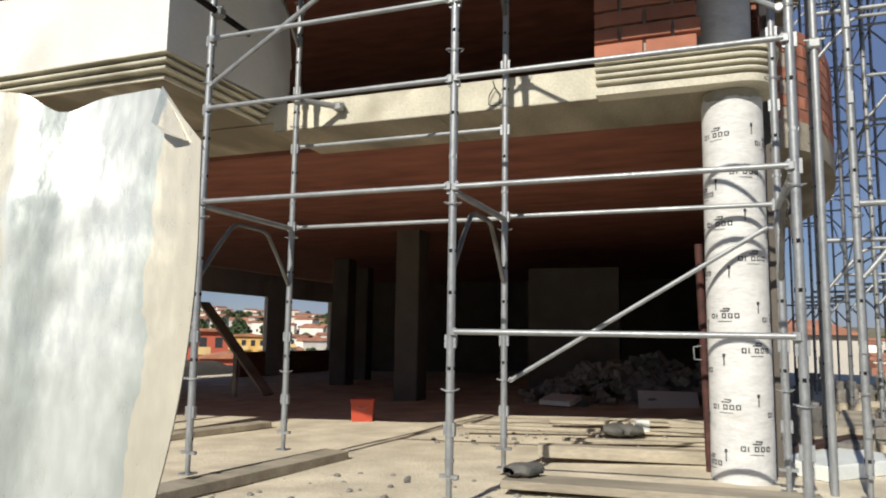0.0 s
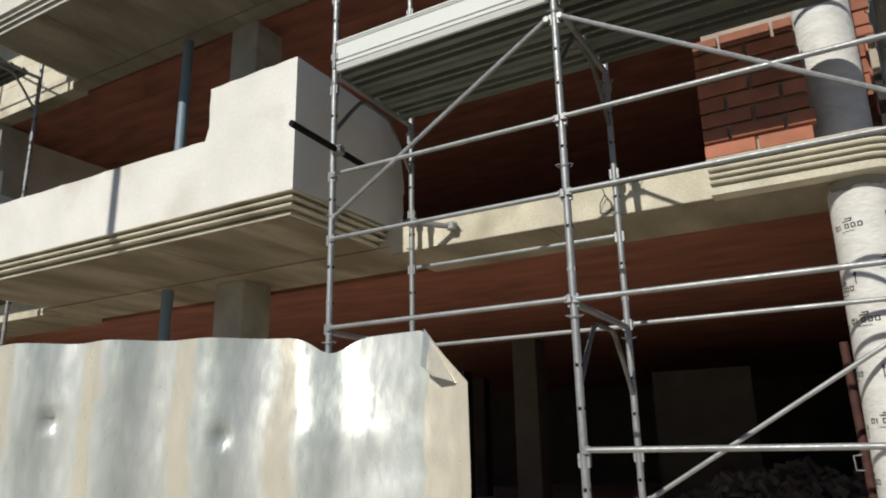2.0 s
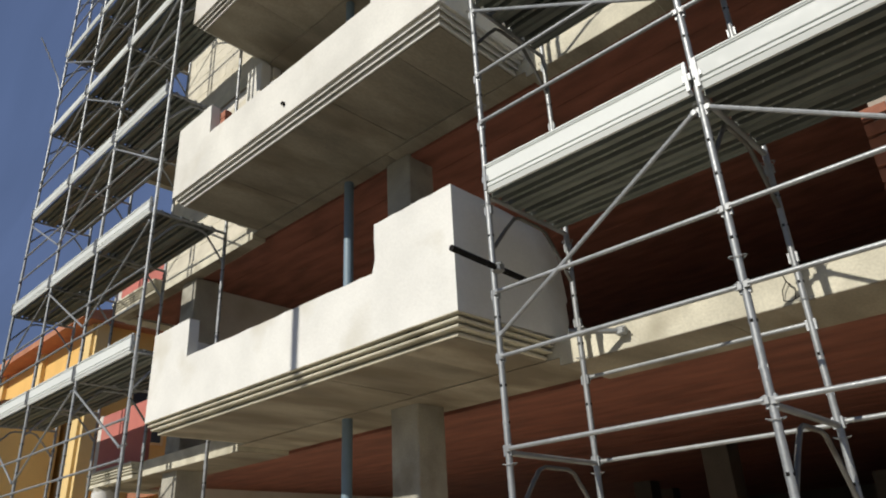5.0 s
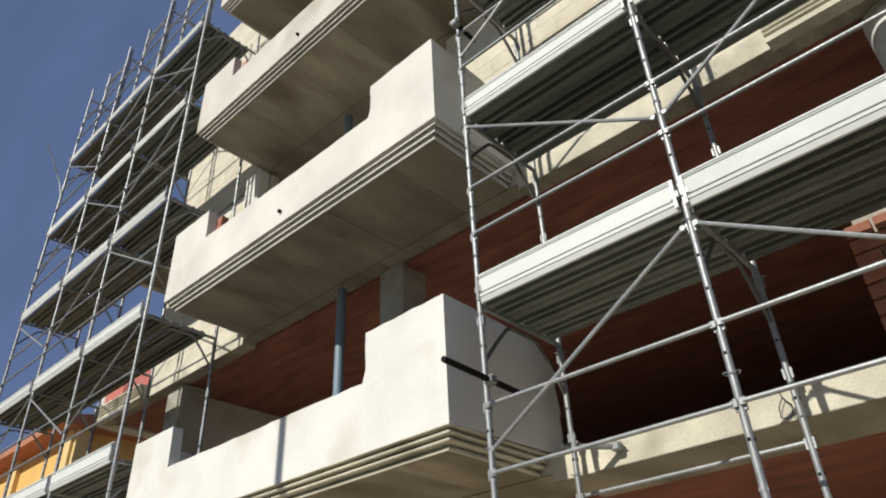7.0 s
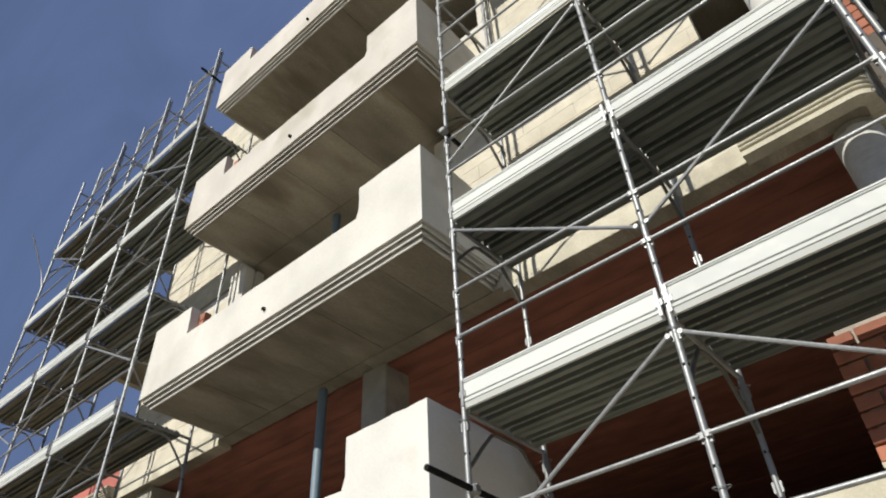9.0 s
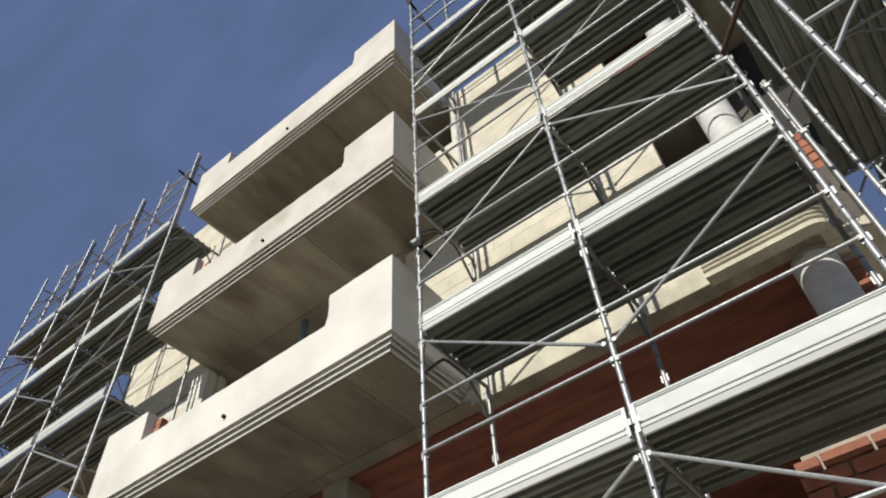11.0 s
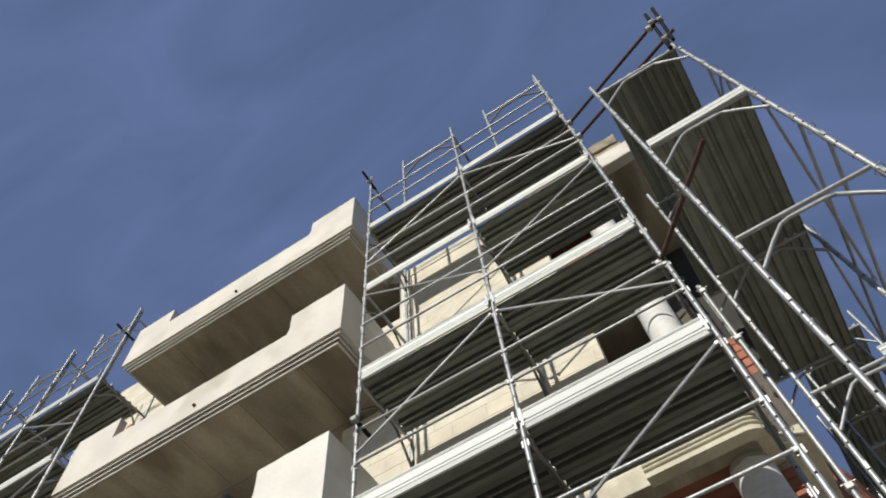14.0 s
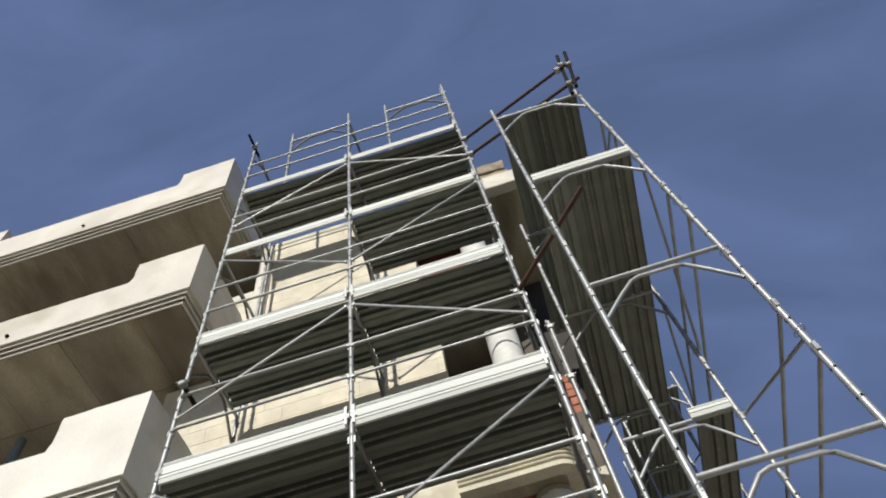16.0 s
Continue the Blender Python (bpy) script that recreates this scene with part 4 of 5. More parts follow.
bm = bmesh.new()
bent(bm, [(-0.13, 1.192, 2.85), (-0.11, 1.17, 2.79), (-0.15, 1.17, 2.73), (-0.16, 1.18, 2.66), (-0.10, 1.14, 2.63), (0.0, 1.125, 2.66)], 0.004, 5)
bent(bm, [(-0.11, 1.17, 2.79), (-0.06, 1.16, 2.72), (-0.07, 1.15, 2.65)], 0.004, 5)
single("tie_wire", bm, BLACK, "loose dark tie wire hanging at the edge beam", "wire")

# ---- the near fence: a dented corrugated zinc sheet ----
bm = bmesh.new()
cols, rows = 760, []
levels = [1.0 - 0.0025 * k for k in range(37)] + [0.9, 0.88, 0.86, 0.84, 0.82, 0.79, 0.76, 0.73, 0.69, 0.61, 0.52, 0.42, 0.31, 0.2, 0.1, 0.0]
for lv in levels:
    row = []
    for i in range(cols + 1):
        s = 2.6 * (i / cols) ** 1.25
        top = 1.039 + 0.012 * noise.noise((s * 1.7, 0.4, 0)) * min(s * 3, 1) - 0.009 * math.exp(-((s - 0.082) / 0.012) ** 2)
        if s < 0.026:
            top -= 0.029 * (1 - s / 0.026)
        z = -0.69 + (top + 0.69) * lv
        off = 0.005 * math.sin(2 * math.pi * (s - 0.074) / 0.061) * min(1.0, max(0.25, (s - 0.05) * 20)) + 0.008 * noise.noise((s * 4.0, z * 3.0, 1.0)) + 0.003 * noise.noise((s * 19.0, z * 16.0, 2.0)) + 0.0012 * noise.noise((s * 60.0, z * 50.0, 2.0)) * math.exp(-s / 0.15)
        if s < 0.05:
            off *= s / 0.05
            off += 0.012 * (1 - s / 0.05) ** 2 * max(0.0, (lv - 0.9) * 8)
        off -= 0.27 * max(0.0, z - 0.985) * math.exp(-((s - 0.076) / 0.03) ** 2)
        for hs, hz in ((0.139, 0.985), (0.253, 0.997)):
            d = math.hypot(s - hs, z - hz)
            off -= 0.006 * math.exp(-(d / 0.0036) ** 2)
        lean = max(0.0, 0.97 - z) ** 2 * 1.0 if z > 0.6 else 0.137
        row.append((1.2 - 0.948 * (s + lean) + 0.317 * off, -3.573 - 0.317 * (s + lean) - 0.948 * off, z))
    rows.append(row)
back = [[(x - 0.317 * 0.0014, y + 0.948 * 0.0014, z) for x, y, z in row] for row in rows]
strip(bm, rows + list(reversed(back)) + [rows[0]])
fence = thing("fence", "dented galvanised corrugated sheet fence with a folded corner", "fence")
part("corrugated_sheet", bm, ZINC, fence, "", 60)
# the folded flap at the torn corner
bm = bmesh.new()


def on_fence(s, z, out):
    return Vector((1.2 - 0.948 * s + 0.317 * out, -3.573 - 0.317 * s - 0.948 * out, z))


outer = [on_fence(0.0245, 1.040, 0.001), on_fence(0.0015, 1.008, 0.001), on_fence(0.008, 1.0105, 0.009), on_fence(0.018, 1.0135, 0.011), on_fence(0.0245, 1.019, 0.010)]
thin = [p + Vector((-0.317, 0.948, 0)) * 0.0011 for p in outer]
lip, under = [bm.verts.new(p) for p in outer], [bm.verts.new(p) for p in thin]
bm.faces.new(lip)
bm.faces.new(list(reversed(under)))
for i in range(5):
    j = (i + 1) % 5
    bm.faces.new((lip[i], under[i], under[j], lip[j]))
bmesh.ops.recalc_face_normals(bm, faces=bm.faces)
part("folded_flap", bm, ZINC, fence, "bent back corner of the sheet")
for s in (0.5, 2.0):
    bm = bmesh.new()
    c = Vector((1.2 - 0.948 * s - 0.317 * 0.06, -3.573 - 0.317 * s + 0.948 * 0.06, 0))
    box(bm, c.x - 0.035, c.x + 0.035, c.y - 0.035, c.y + 0.035, -0.69, 0.92)
    part("fence_post", bm, WOOD, fence, "timber post")


# ---- loose things on the ground floor ----
def board(a, b, w, h, label, twist=0.0):
    """A timber board lying from a to b, on the points given for its underside."""
    a, b = Vector(a), Vector(b)
    bm = bmesh.new()
    box(bm, 0, (b - a).length, -w / 2, w / 2, 0, h, 0.004)
    for v in bm.verts:
        v.co += Vector((0, 0.004 * noise.noise(v.co * 2.0), 0))
    ob = single("timber_board", bm, WOOD, label, "board", "timber boards")
    d = b - a
    ob.matrix_basis = Matrix.Translation(a) @ d.to_track_quat("X", "Z").to_matrix().to_4x4() @ pose(0, 0, 0, twist)
    return ob


board((-1.83, -0.75, -0.10), (-1.52, 1.45, -0.10), 0.24, 0.07, "long grey sole board under scaffold posts")
board((-3.9, 1.5, -0.17), (-3.45, 3.25, -0.16), 0.2, 0.06, "dark timber kerb board lying on the dusty floor")
board((0.16, 0.56, 0.003), (1.95, 0.72, 0.003), 0.26, 0.05, "worn sole board lying before the card column")
board((0.1, 1.70, 0.003), (1.45, 1.95, 0.003), 0.14, 0.09, "pale squared timber on the floor")
board((0.1, 2.6, 0.003), (1.5, 2.9, 0.003), 0.1, 0.025, "thin timber batten on the floor")
board((-1.0, 3.1, 0.003), (1.3, 3.5, 0.003), 0.09, 0.025, "thin timber batten on the floor")
board((-0.3, 3.9, 0.003), (0.9, 4.2, 0.003), 0.2, 0.03, "pale board near the shade")
board((-6.3, 7.4, -0.24), (-8.1, 7.7, 1.45), 0.26, 0.05, "long board leaning as a ramp in the dark hall")
bm = bmesh.new()
box(bm, -7.1, -7.02, 7.4, 7.48, -0.3, 0.52)
single("timber_prop", bm, WOOD, "short timber prop under the leaning board", "prop")
bm = bmesh.new()
tube(bm, (1.345, 1.62, 0.0), (1.305, 1.64, 1.60), 0.028, 12)
ob = single("steel_prop", bm, PROP_RED, "red rusty adjustable steel prop beside the card column", "prop", "", 40)
bm = bmesh.new()
bent(bm, [(1.325, 1.62, 0.77), (1.26, 1.6, 0.77), (1.255, 1.6, 0.86), (1.32, 1.62, 0.87)], 0.006, 6)
part("handle", bm, GALV_DARK, ob)


def crate(x, y, turn):
    bm = bmesh.new()
    w, d, h, t = 0.24, 0.2, 0.27, 0.012
    rows = []
    for z, o in ((0.0, 0.0), (0.02, 0.004), (h - 0.03, 0.016), (h - 0.03, 0.026), (h, 0.026), (h, 0.012), (0.02, -0.008)):
        rows.append([(-w / 2 - o, -d / 2 - o, z), (w / 2 + o, -d / 2 - o, z), (w / 2 + o, d / 2 + o, z), (-w / 2 - o, d / 2 + o, z)])
    strip(bm, rows, True)
    bm.verts.ensure_lookup_table()
    bm.faces.new([bm.verts[i] for i in (3, 2, 1, 0)])
    ob = single("bucket", bm, ORANGE, "orange plastic mortar bucket on the dusty floor", "bucket")
    ob.matrix_basis = pose(x, y, -0.143, 0, 0, turn)
    bm = bmesh.new()
    bent(bm, [(-0.146, 0, 0.24), (-0.13, -0.08, 0.20), (0.0, -0.14, 0.15), (0.13, -0.08, 0.20), (0.146, 0, 0.24)], 0.004, 6)
    part("handle", bm, GALV_DARK, ob)


crate(-2.65, 4.1, 20)


def rock(name, size, seed):
    bm = bmesh.new()
    bmesh.ops.create_icosphere(bm, subdivisions=2, radius=1.0)
    for v in bm.verts:
        v.co *= 1 + 0.35 * noise.noise(v.co * 1.2 + Vector((seed, 0, 0)))
        v.co = Vector((v.co.x * size, v.co.y * size * 0.8, v.co.z * size * 0.55))
    return mesh_of(name, bm, RUBBLE)


rocks = [rock("stone", 0.05, s) for s in (1.0, 7.0, 13.0)]
random.seed(5)
for i in range(196):
    near = i < 170
    x, y = (random.uniform(-1.6, 1.3), random.uniform(-0.3, 0.95)) if i < 100 else (random.uniform(-1.3, 1.2), random.uniform(2.4, 4.4)) if near else (random.uniform(-1.6, 1.4), random.uniform(6.5, 9.0))
    ob = tagged(new("stone", rocks[i % 3]), "broken grey and red rubble on the floor", "rubble", "pieces of rubble")
    k = random.uniform(0.15, 0.7) ** 1.3 if near else random.uniform(1.5, 3.4)
    ob.matrix_basis = pose(x, y, 0.022 * k + max(-0.36, min(0.0, -0.05 + 0.035 * x)) - 0.004, 0, 0, random.uniform(0, 360)) @ Matrix.Diagonal((k, k, k, 1))
# heap of broken blocks and plaster in the back of the hall
bm = bmesh.new()
rnd = random.Random(3)
for i in range(800):
    u, v = rnd.gauss(0, 0.55), rnd.gauss(0, 0.45)
    if u * u + v * v > 1.3:
        continue
    h = 0.75 * max(0.0, 1 - u * u - v * v) * (0.7 + 0.5 * noise.noise((u * 2.3, v * 2.3, 4.0)))
    m = Matrix.Translation((0.25 + u * 1.7, 8.0 + v * 1.1, max(0.0, h * rnd.uniform(0.3, 1.0)))) @ pose(0, 0, 0, rnd.uniform(-60, 60), rnd.uniform(-60, 60), rnd.uniform(0, 360))
    bmesh.ops.create_cube(bm, size=1, matrix=m @ Matrix.Diagonal((rnd.uniform(0.05, 0.1) / rnd.uniform(0.22, 1), rnd.uniform(0.05, 0.17), rnd.uniform(0.03, 0.1), 1)))
tagged(new("rubble_heap", mesh_of("rubble_heap", bm, RUBBLE)), "heap of broken blocks and plaster in the dark hall", "rubble", "", "stuff")


def slab_piece(x, y, z, w, d, h, rx, rz, mat, name, label, category):
    bm = bmesh.new()
    box(bm, -w / 2, w / 2, -d / 2, d / 2, 0, h, 0.006)
    ob = single(name, bm, mat, label, category)
    ob.matrix_basis = pose(x, y, z, rx, 0, rz)


slab_piece(0.75, 6.6, 0.0, 0.8, 0.5, 0.06, 32, 8, SHEET, "plasterboard", "broken pale plasterboard leaning on the rubble", "board")
slab_piece(-0.7, 6.4, -0.01, 0.5, 0.35, 0.07, 12, -20, SHEET, "plasterboard", "broken pale plasterboard on the floor", "board")
slab_piece(0.71, 3.42, 0.0, 0.13, 0.1, 0.13, 0, 15, SHEET, "block", "small white block standing on a board", "block")
slab_piece(2.2, 2.05, 0.002, 0.95, 0.5, 0.1, 0, 48, SHEET, "insulation_board", "white insulation board lying under the side scaffold", "board")
slab_piece(2.15, 2.5, 0.104, 1.25, 0.11, 0.05, 0, 58, RUST, "steel_channel", "rusty red steel channel on the ground", "steel bar")
slab_piece(2.05, 3.6, 0.0, 0.42, 0.35, 0.32, 0, 30, RUBBLE, "block", "dusty concrete block under the side scaffold", "block")
slab_piece(2.6, 3.9, 0.0, 1.8, 0.3, 0.2, 0, 80, WOOD, "timber_beam", "thick dark timber beam under the side scaffold", "timber")


random.seed(21)
for i in range(58):
    mat, name, label, category = ((WOOD, "timber_offcut", "short weathered timber offcut under the side scaffold", "timber"), (RUBBLE, "broken_block", "broken grey block under the side scaffold", "block"))[i % 2]
    w, d, h = (random.uniform(0.5, 1.3), random.uniform(0.06, 0.16), random.uniform(0.03, 0.07)) if i % 2 == 0 else (random.uniform(0.15, 0.35), random.uniform(0.12, 0.2), random.uniform(0.08, 0.2))
    x, y = (random.uniform(2.1, 3.3), random.uniform(2.6, 6.5)) if i < 16 else (random.uniform(2.2, 5.2), random.uniform(4.0, 13.0))
    slab_piece(x, y, 0.0, w, d, h * (1 if i < 16 else 2.2), 0, random.uniform(0, 180), mat, name, label, category)


def sack(x, y, rz, k):
    bm = bmesh.new()
    rows = []
    for i in range(11):
        t = i / 10
        r = 0.11 * math.sin(math.pi * (0.08 + 0.84 * t)) ** 0.5
        rows.append([((t - 0.5) * 0.5, r * 1.6 * math.cos(a) * (1 + 0.4 * noise.noise((t * 7, math.cos(a) * 3, k))), max(0.0, 0.07 + r * 0.75 * math.sin(a) * (1 + 0.6 * noise.noise((t * 8, math.sin(a) * 3, k + 3))))) for a in (2 * math.pi * q / 14 for q in range(14))])
    strip(bm, rows, True)
    ob = single("sack", bm, SACK, "crumpled dark sack lying on the boards", "sack", "", 60)
    ob.matrix_basis = pose(x, y, 0.0 if k < 2 else 0.054, 0, 0, rz) @ Matrix.Scale(0.75 if k < 2 else 0.55, 4)


sack(0.55, 3.2, 20, 1.0)
sack(0.27, 0.62, 60, 3.0)


# ---- neighbours and the far town ----
def window_on(parent, name, x, y, z, w, h, face, depth=0.12):
    """A window with frame and pane in a wall; face is the way it looks: 'y' for the street, 'x' for the side."""
    bm = bmesh.new()
    a = 0.08
    for u0, u1, v0, v1 in ((-w / 2 - a, w / 2 + a, h, h + a), (-w / 2 - a, w / 2 + a, -a, 0), (-w / 2 - a, -w / 2, 0, h), (w / 2, w / 2 + a, 0, h), (-0.03, 0.03, 0, h)):
        if face == "y":
            box(bm, x + u0, x + u1, y - 0.05, y + 0.02, z + v0, z + v1)
        else:
            box(bm, x - 0.02, x + 0.05, y + u0, y + u1, z + v0, z + v1)
    fr = part(name, bm, OCHRE_PALE, parent)
    bm = bmesh.new()
    if face == "y":
        box(bm, x - w / 2, x + w / 2, y - 0.02, y + 0.02, z, z + h)
    else:
        box(bm, x - 0.02, x + 0.02, y - w / 2, y + w / 2, z, z + h)
    part("pane", bm, GLASS_DARK, fr)


nb = thing("neighbour_house", "ochre rendered house next to the building site", "house")
bm = bmesh.new()
box(bm, -40, -20, 3.8, 16, -0.8, 8.3)
part("wall", bm, OCHRE, nb)
bm = bmesh.new()
prism(bm, [(3.2, 8.3), (3.2, 8.5), (9.9, 10.2), (16.6, 8.5), (16.6, 8.3)], "x", -40.4, -19.6)
part("roof", bm, TILE_ROOF, nb, "brown tiled roof with eaves")
for y, z in ((5.6, 5.0), (8.4, 5.0), (11.4, 5.0), (5.6, 1.6), (8.4, 1.6), (11.4, 1.6)):
    window_on(nb, "window", -20.0, y, z, 1.0, 1.6, "x")
for x in (-22.6, -26, -30, -34):
    window_on(nb, "window", x, 3.8, 5.0, 1.0, 1.6, "y")
for y in (3.95, 7.0, 9.9):
    bm = bmesh.new()
    box(bm, -20.0, -19.85, y - 0.2, y + 0.2, -0.8, 8.29)
    part("pilaster", bm, OCHRE_PALE, nb)
for x in (-20.25, -24.2, -28):
    bm = bmesh.new()
    box(bm, x - 0.25, x + 0.25, 3.66, 3.8, -0.8, 8.29)
    part("pilaster", bm, OCHRE_PALE, nb)
low = thing("low_house", "pale ochre low house with a brown tiled lean-to roof", "house")
bm = bmesh.new()
box(bm, -38, -21.2, 1.4, 3.64, -0.8, 5.6)
part("wall", bm, OCHRE_PALE, low)
bm = bmesh.new()
prism(bm, [(1.0, 5.5), (1.0, 5.65), (3.64, 6.5), (3.64, 6.3)], "x", -38.3, -20.9)
part("roof", bm, TILE_ROOF, low)
for x in (-22.6, -25.4, -28.4):
    window_on(low, "window", x, 1.4, 2.9, 0.9, 1.3, "y")
    window_on(low, "window", x, 1.4, 0.2, 0.9, 1.5, "y")
shed = thing("shed", "small ochre shed beside the building site", "shed")
bm = bmesh.new()
box(bm, -19.5, -16.0, 5.5, 12, -0.8, 3.3)
part("wall", bm, OCHRE, shed)
bm = bmesh.new()
box(bm, -19.8, -15.7, 5.2, 12.3, 3.3, 3.5)
part("roof", bm, TILE_ROOF, shed)
window_on(shed, "window", -16.0, 8.0, 0.9, 1.0, 1.3, "x")
window_on(shed, "window", -17.8, 5.5, 0.9, 1.0, 1.3, "y")
# heap of dug soil outside the openings
bm = bmesh.new()
strip(bm, [[(-14.3 + 2.0 * u / 8, 13.0 + 4.5 * v / 8, -0.75 + 0.95 * max(0.0, 1 - (u / 8) ** 2 - (v / 8) ** 2) ** 0.7 * (0.85 + 0.3 * noise.noise((u * 0.4, v * 0.4, 1.0)))) for v in range(-8, 9)] for u in range(-8, 9)])
tagged(new("soil_heap", mesh_of("soil_heap", bm, SOIL, 50)), "heap of dark dug soil outside the side openings", "soil", "", "stuff")

# two apartment blocks beyond the openings
def apartment(x, y, w, d, floors, mat, label, turn, top):
    """A block of flats whose roof starts at the height top."""
    h = 3.1 * floors + 1.5
    z0 = top - h
    ob = thing("apartment_building", label, "apartment building", "", pose(x, y, z0, 0, 0, turn))
    bm = bmesh.new()
    box(bm, -w / 2, w / 2, -d / 2, d / 2, min(land(x, y) - z0 - 1.0, 0.0), h)
    part("wall", bm, mat, ob)
    bm = bmesh.new()
    prism(bm, [(-w / 2 - 0.6, h), (0, h + 0.7), (w / 2 + 0.6, h)], "y", -d / 2 - 0.6, d / 2 + 0.6)
    part("roof", bm, TILE_ROOF, ob)
    bm = bmesh.new()
    box(bm, -0.5, 0.5, -d / 2 - 0.03, -d / 2 + 0.05, 0, 1.4)
    win = mesh_of("window", bm, GLASS_DARK)
    bm = bmesh.new()
    box(bm, -1.0, 1.0, -d / 2 - 1.1, -d / 2, -0.15, 0.0)
    box(bm, -1.0, 1.0, -d / 2 - 1.1, -d / 2 - 1.02, 0.0, 0.9)
    bal = mesh_of("balcony", bm, OCHRE_PALE)
    for f in range(floors):
        for i in range(int(w / 2.1)):
            px = -w / 2 + 1.2 + i * 2.1
            q = part("window", win, None, ob)
            q.location = (px, 0, 2.4 + 3.1 * f)
            if i % 2 == 0:
                q = part("balcony", bal, None, ob)
                q.location = (px, 0, 1.6 + 3.1 * f)


apartment(-71, 79, 13, 11, 6, RED_RENDER, "red and ochre apartment building with balconies", 42, 0.8)
apartment(-57, 72, 6, 9, 4, RED_RENDER, "plain red rendered apartment building", 38, -2.4)
apartment(-105, 142, 13, 11, 5, OCHRE, "ochre apartment building with balconies", 37, -0.3)
apartment(-128, 185, 15, 11, 5, HOUSE_WALL, "white apartment building below the hill", 35, -0.6)
apartment(-330, 470, 44, 16, 3, RED_RENDER, "long red roofed institution building on the hill", 35, 8.5)
apartment(-318, 462, 6, 8, 6, RED_RENDER, "red tower of the institution on the hill", 35, 13.5)


def town_house(w, d, h):
    ob = thing("house", "small rendered house with a tiled roof on the far hill", "house", "houses of the far town")
    bm = bmesh.new()
    box(bm, -w / 2, w / 2, -d / 2, d / 2, -3, h)
    part("wall", bm, HOUSE_WALL, ob)
    bm = bmesh.new()
    prism(bm, [(-d / 2 - 0.5, h), (0, h + 1.3), (d / 2 + 0.5, h)], "x", -w / 2 - 0.5, w / 2 + 0.5)
    part("roof", bm, TILE_ROOF, ob)
    bm = bmesh.new()
    box(bm, -0.55, 0.55, -d / 2 - 0.05, -d / 2 + 0.05, 0, 1.5)
    win = mesh_of("window", bm, GLASS_DARK)
    for z in (1.0, 4.0):
        for x in (-w / 4, w / 4):
            if z + 1.5 < h:
                part("window", win, None, ob).location = (x, 0, z)
    return ob


random.seed(11)
protos, spots = [], []
for n in range(260):
    right = n >= 200
    for _ in range(20):
        a = radians(random.uniform(78, 96) if right else random.uniform(116, 146))
        r = random.uniform(200, 860) if not right else random.uniform(60, 380)
        x, y = r * math.cos(a), r * math.sin(a)
        if all(math.hypot(x - p, y - q) > 13 for p, q in spots) and math.hypot(x + 330, y - 470) > 40 and math.hypot(x + 100, y - 130) > 75:
            break
    spots.append((x, y))
    m = pose(x, y, land(x, y), 0, 0, math.degrees(a) - 90 + random.uniform(-35, 35))
    if n < 4:
        h = town_house(random.uniform(9, 14), random.uniform(8, 10), (6.2, 7.2, 9.4, 9.0)[n])
        h.matrix_basis = m
        protos.append(h)
    else:
        copy_thing(protos[n % 4], m)


# trees between the houses
def tree_mesh(seed):
    rnd = random.Random(seed)
    bm = bmesh.new()
    for _ in range(260):
        a, u = rnd.uniform(0, 2 * math.pi), rnd.random() ** 0.5
        zz = rnd.uniform(-1, 1)
        r = 2.6 * math.sqrt(max(0, 1 - zz * zz)) * u * (0.8 + 0.4 * noise.noise((math.cos(a) * 1.5, math.sin(a) * 1.5, seed)))
        c = Vector((r * math.cos(a), r * math.sin(a), 4.6 + 2.2 * zz))
        nrm = Vector((rnd.uniform(-1, 1), rnd.uniform(-1, 1), rnd.uniform(-0.3, 1))).normalized()
        s = nrm.orthogonal().normalized() * rnd.uniform(0.35, 0.7)
        t = nrm.cross(s)
        bm.faces.new([bm.verts.new(c + s), bm.verts.new(c + t), bm.verts.new(c - s), bm.verts.new(c - t)])
    return mesh_of("crown", bm, LEAF)


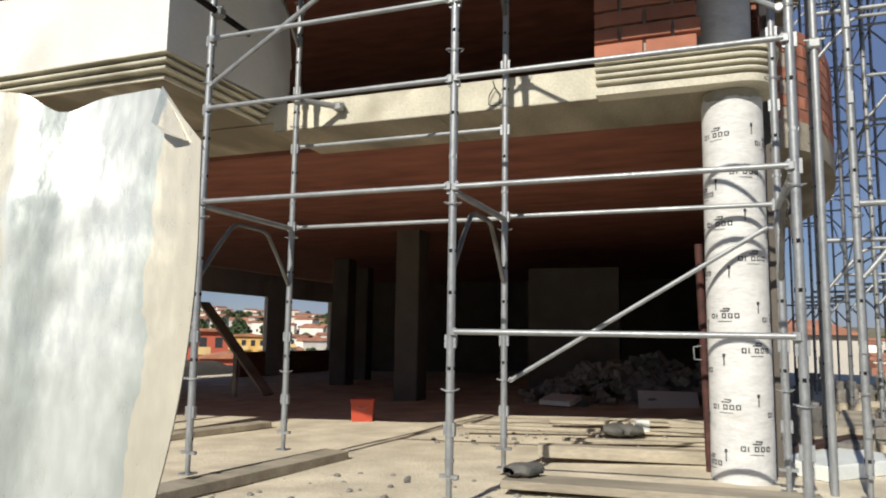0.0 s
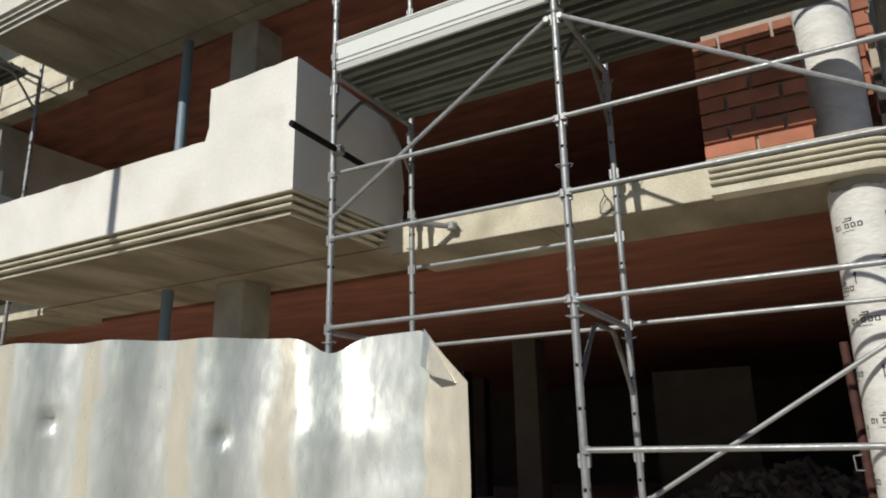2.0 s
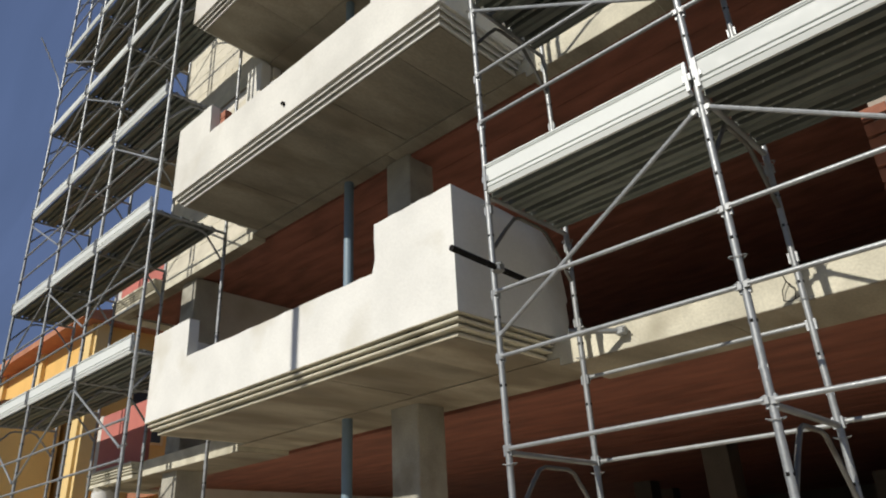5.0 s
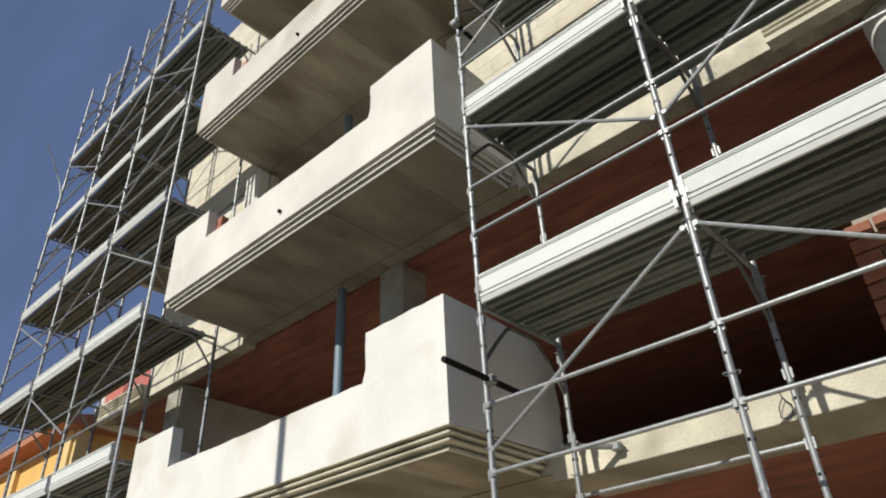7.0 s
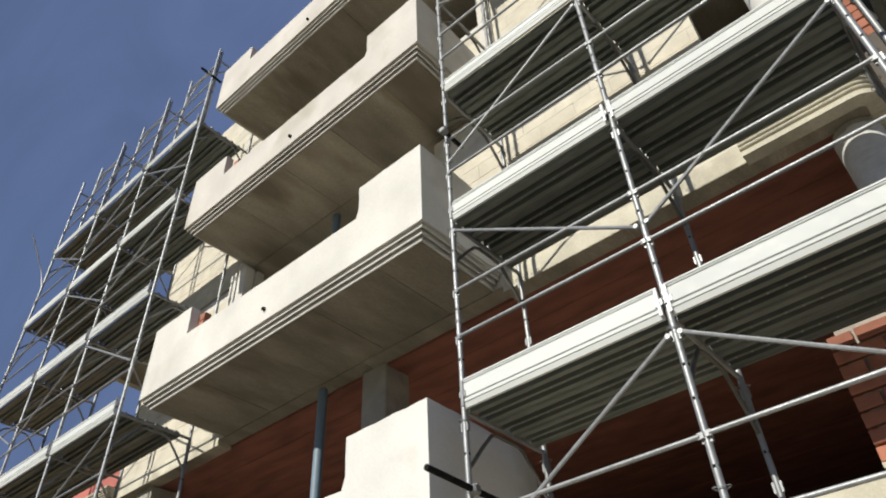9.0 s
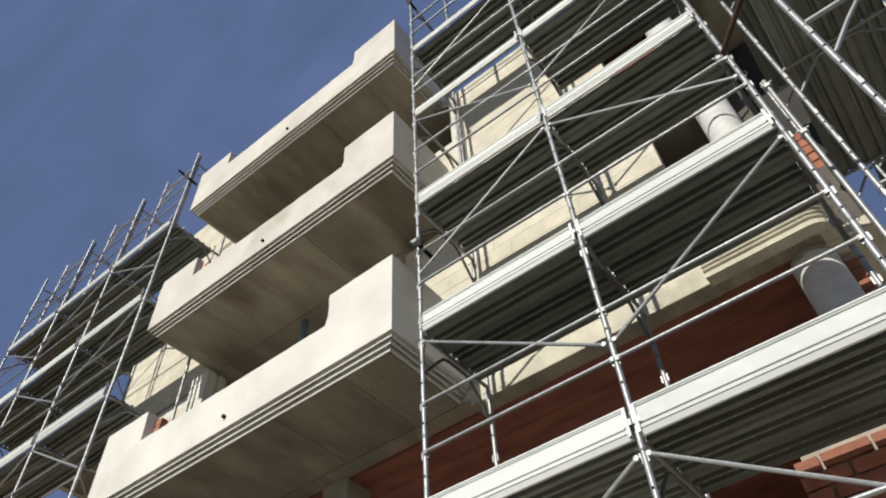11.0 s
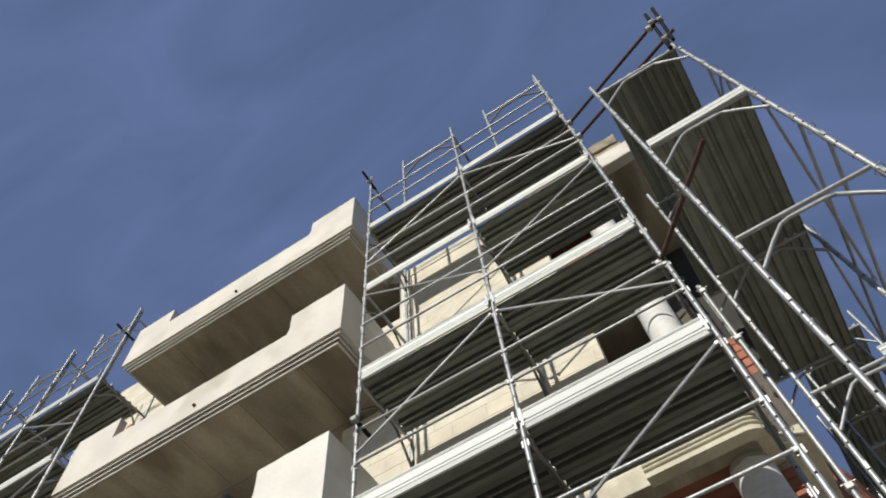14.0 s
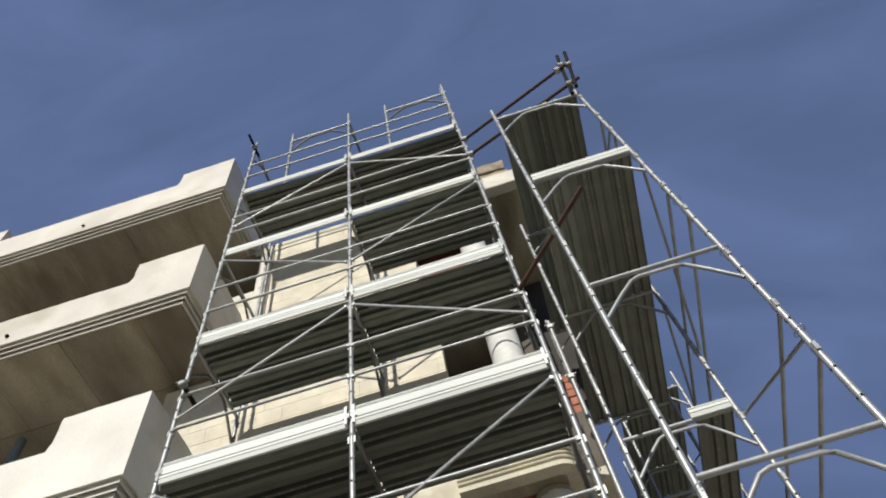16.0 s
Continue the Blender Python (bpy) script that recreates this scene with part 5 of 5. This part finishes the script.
def tree_proto(seed):
    ob = thing("tree", "dark green tree between the far houses", "tree", "trees of the far town")
    bm = bmesh.new()
    bent(bm, [(0, 0, -1), (0.1, 0, 1.5), (0.0, 0.1, 3.6)], 0.2, 7)
    bent(bm, [(0.05, 0, 2.4), (0.8, 0.3, 4.0), (1.2, 0.4, 5.0)], 0.09, 5)
    bent(bm, [(0.05, 0, 2.6), (-0.7, -0.4, 4.2), (-1.1, -0.5, 5.2)], 0.09, 5)
    part("trunk", bm, WOOD, ob)
    part("crown", tree_mesh(seed), None, ob)
    return ob


trees = []
for n in range(330):
    right = n > 300
    a = radians(random.uniform(78, 96) if right else random.uniform(116, 146))
    r = random.uniform(190, 800)
    x, y = r * math.cos(a), r * math.sin(a)
    k = random.uniform(0.8, 1.7)
    m = pose(x, y, land(x, y), 0, 0, random.uniform(0, 360))
    if n < 3:
        t = tree_proto(n + 1.0)
        t.matrix_basis = m
        trees.append(t)
    else:
        copy_thing(trees[n % 3], m).scale = (k, k, k)

# the pole in the street whose shade falls on the first balcony
bm = bmesh.new()
tube(bm, (-4.823, -5.75, -0.7), (-4.823, -5.75, 8.3), 0.055, 12)
pole = single("street_pole", bm, GALV_DARK, "slim grey steel street pole behind the viewer", "pole", "", 40)
bm = bmesh.new()
tube(bm, (-4.823, -5.75, -0.7), (-4.823, -5.75, -0.55), 0.11, 12)
part("foot", bm, GALV_DARK, pole, "", 40)

# a thin aerial tied to the end of the far scaffold
bm = bmesh.new()
bent(bm, [(-13.1, -0.26, 10.9), (-13.2, -0.34, 11.3), (-13.2, -0.45, 11.5), (-13.2, -0.66, 11.88), (-13.2, -0.82, 12.14)], 0.013, 6)
aerial = single("aerial", bm, GALV_DARK, "thin bent aerial rod tied to the scaffold end", "aerial", "", 40)
for y, z in ((-0.5, 11.6), (-0.6, 11.78), (-0.7, 11.95)):
    bm = bmesh.new()
    tube(bm, (-13.38, y + 0.06, z + 0.03), (-13.05, y - 0.05, z - 0.03), 0.007, 5)
    part("rung", bm, GALV_DARK, aerial)
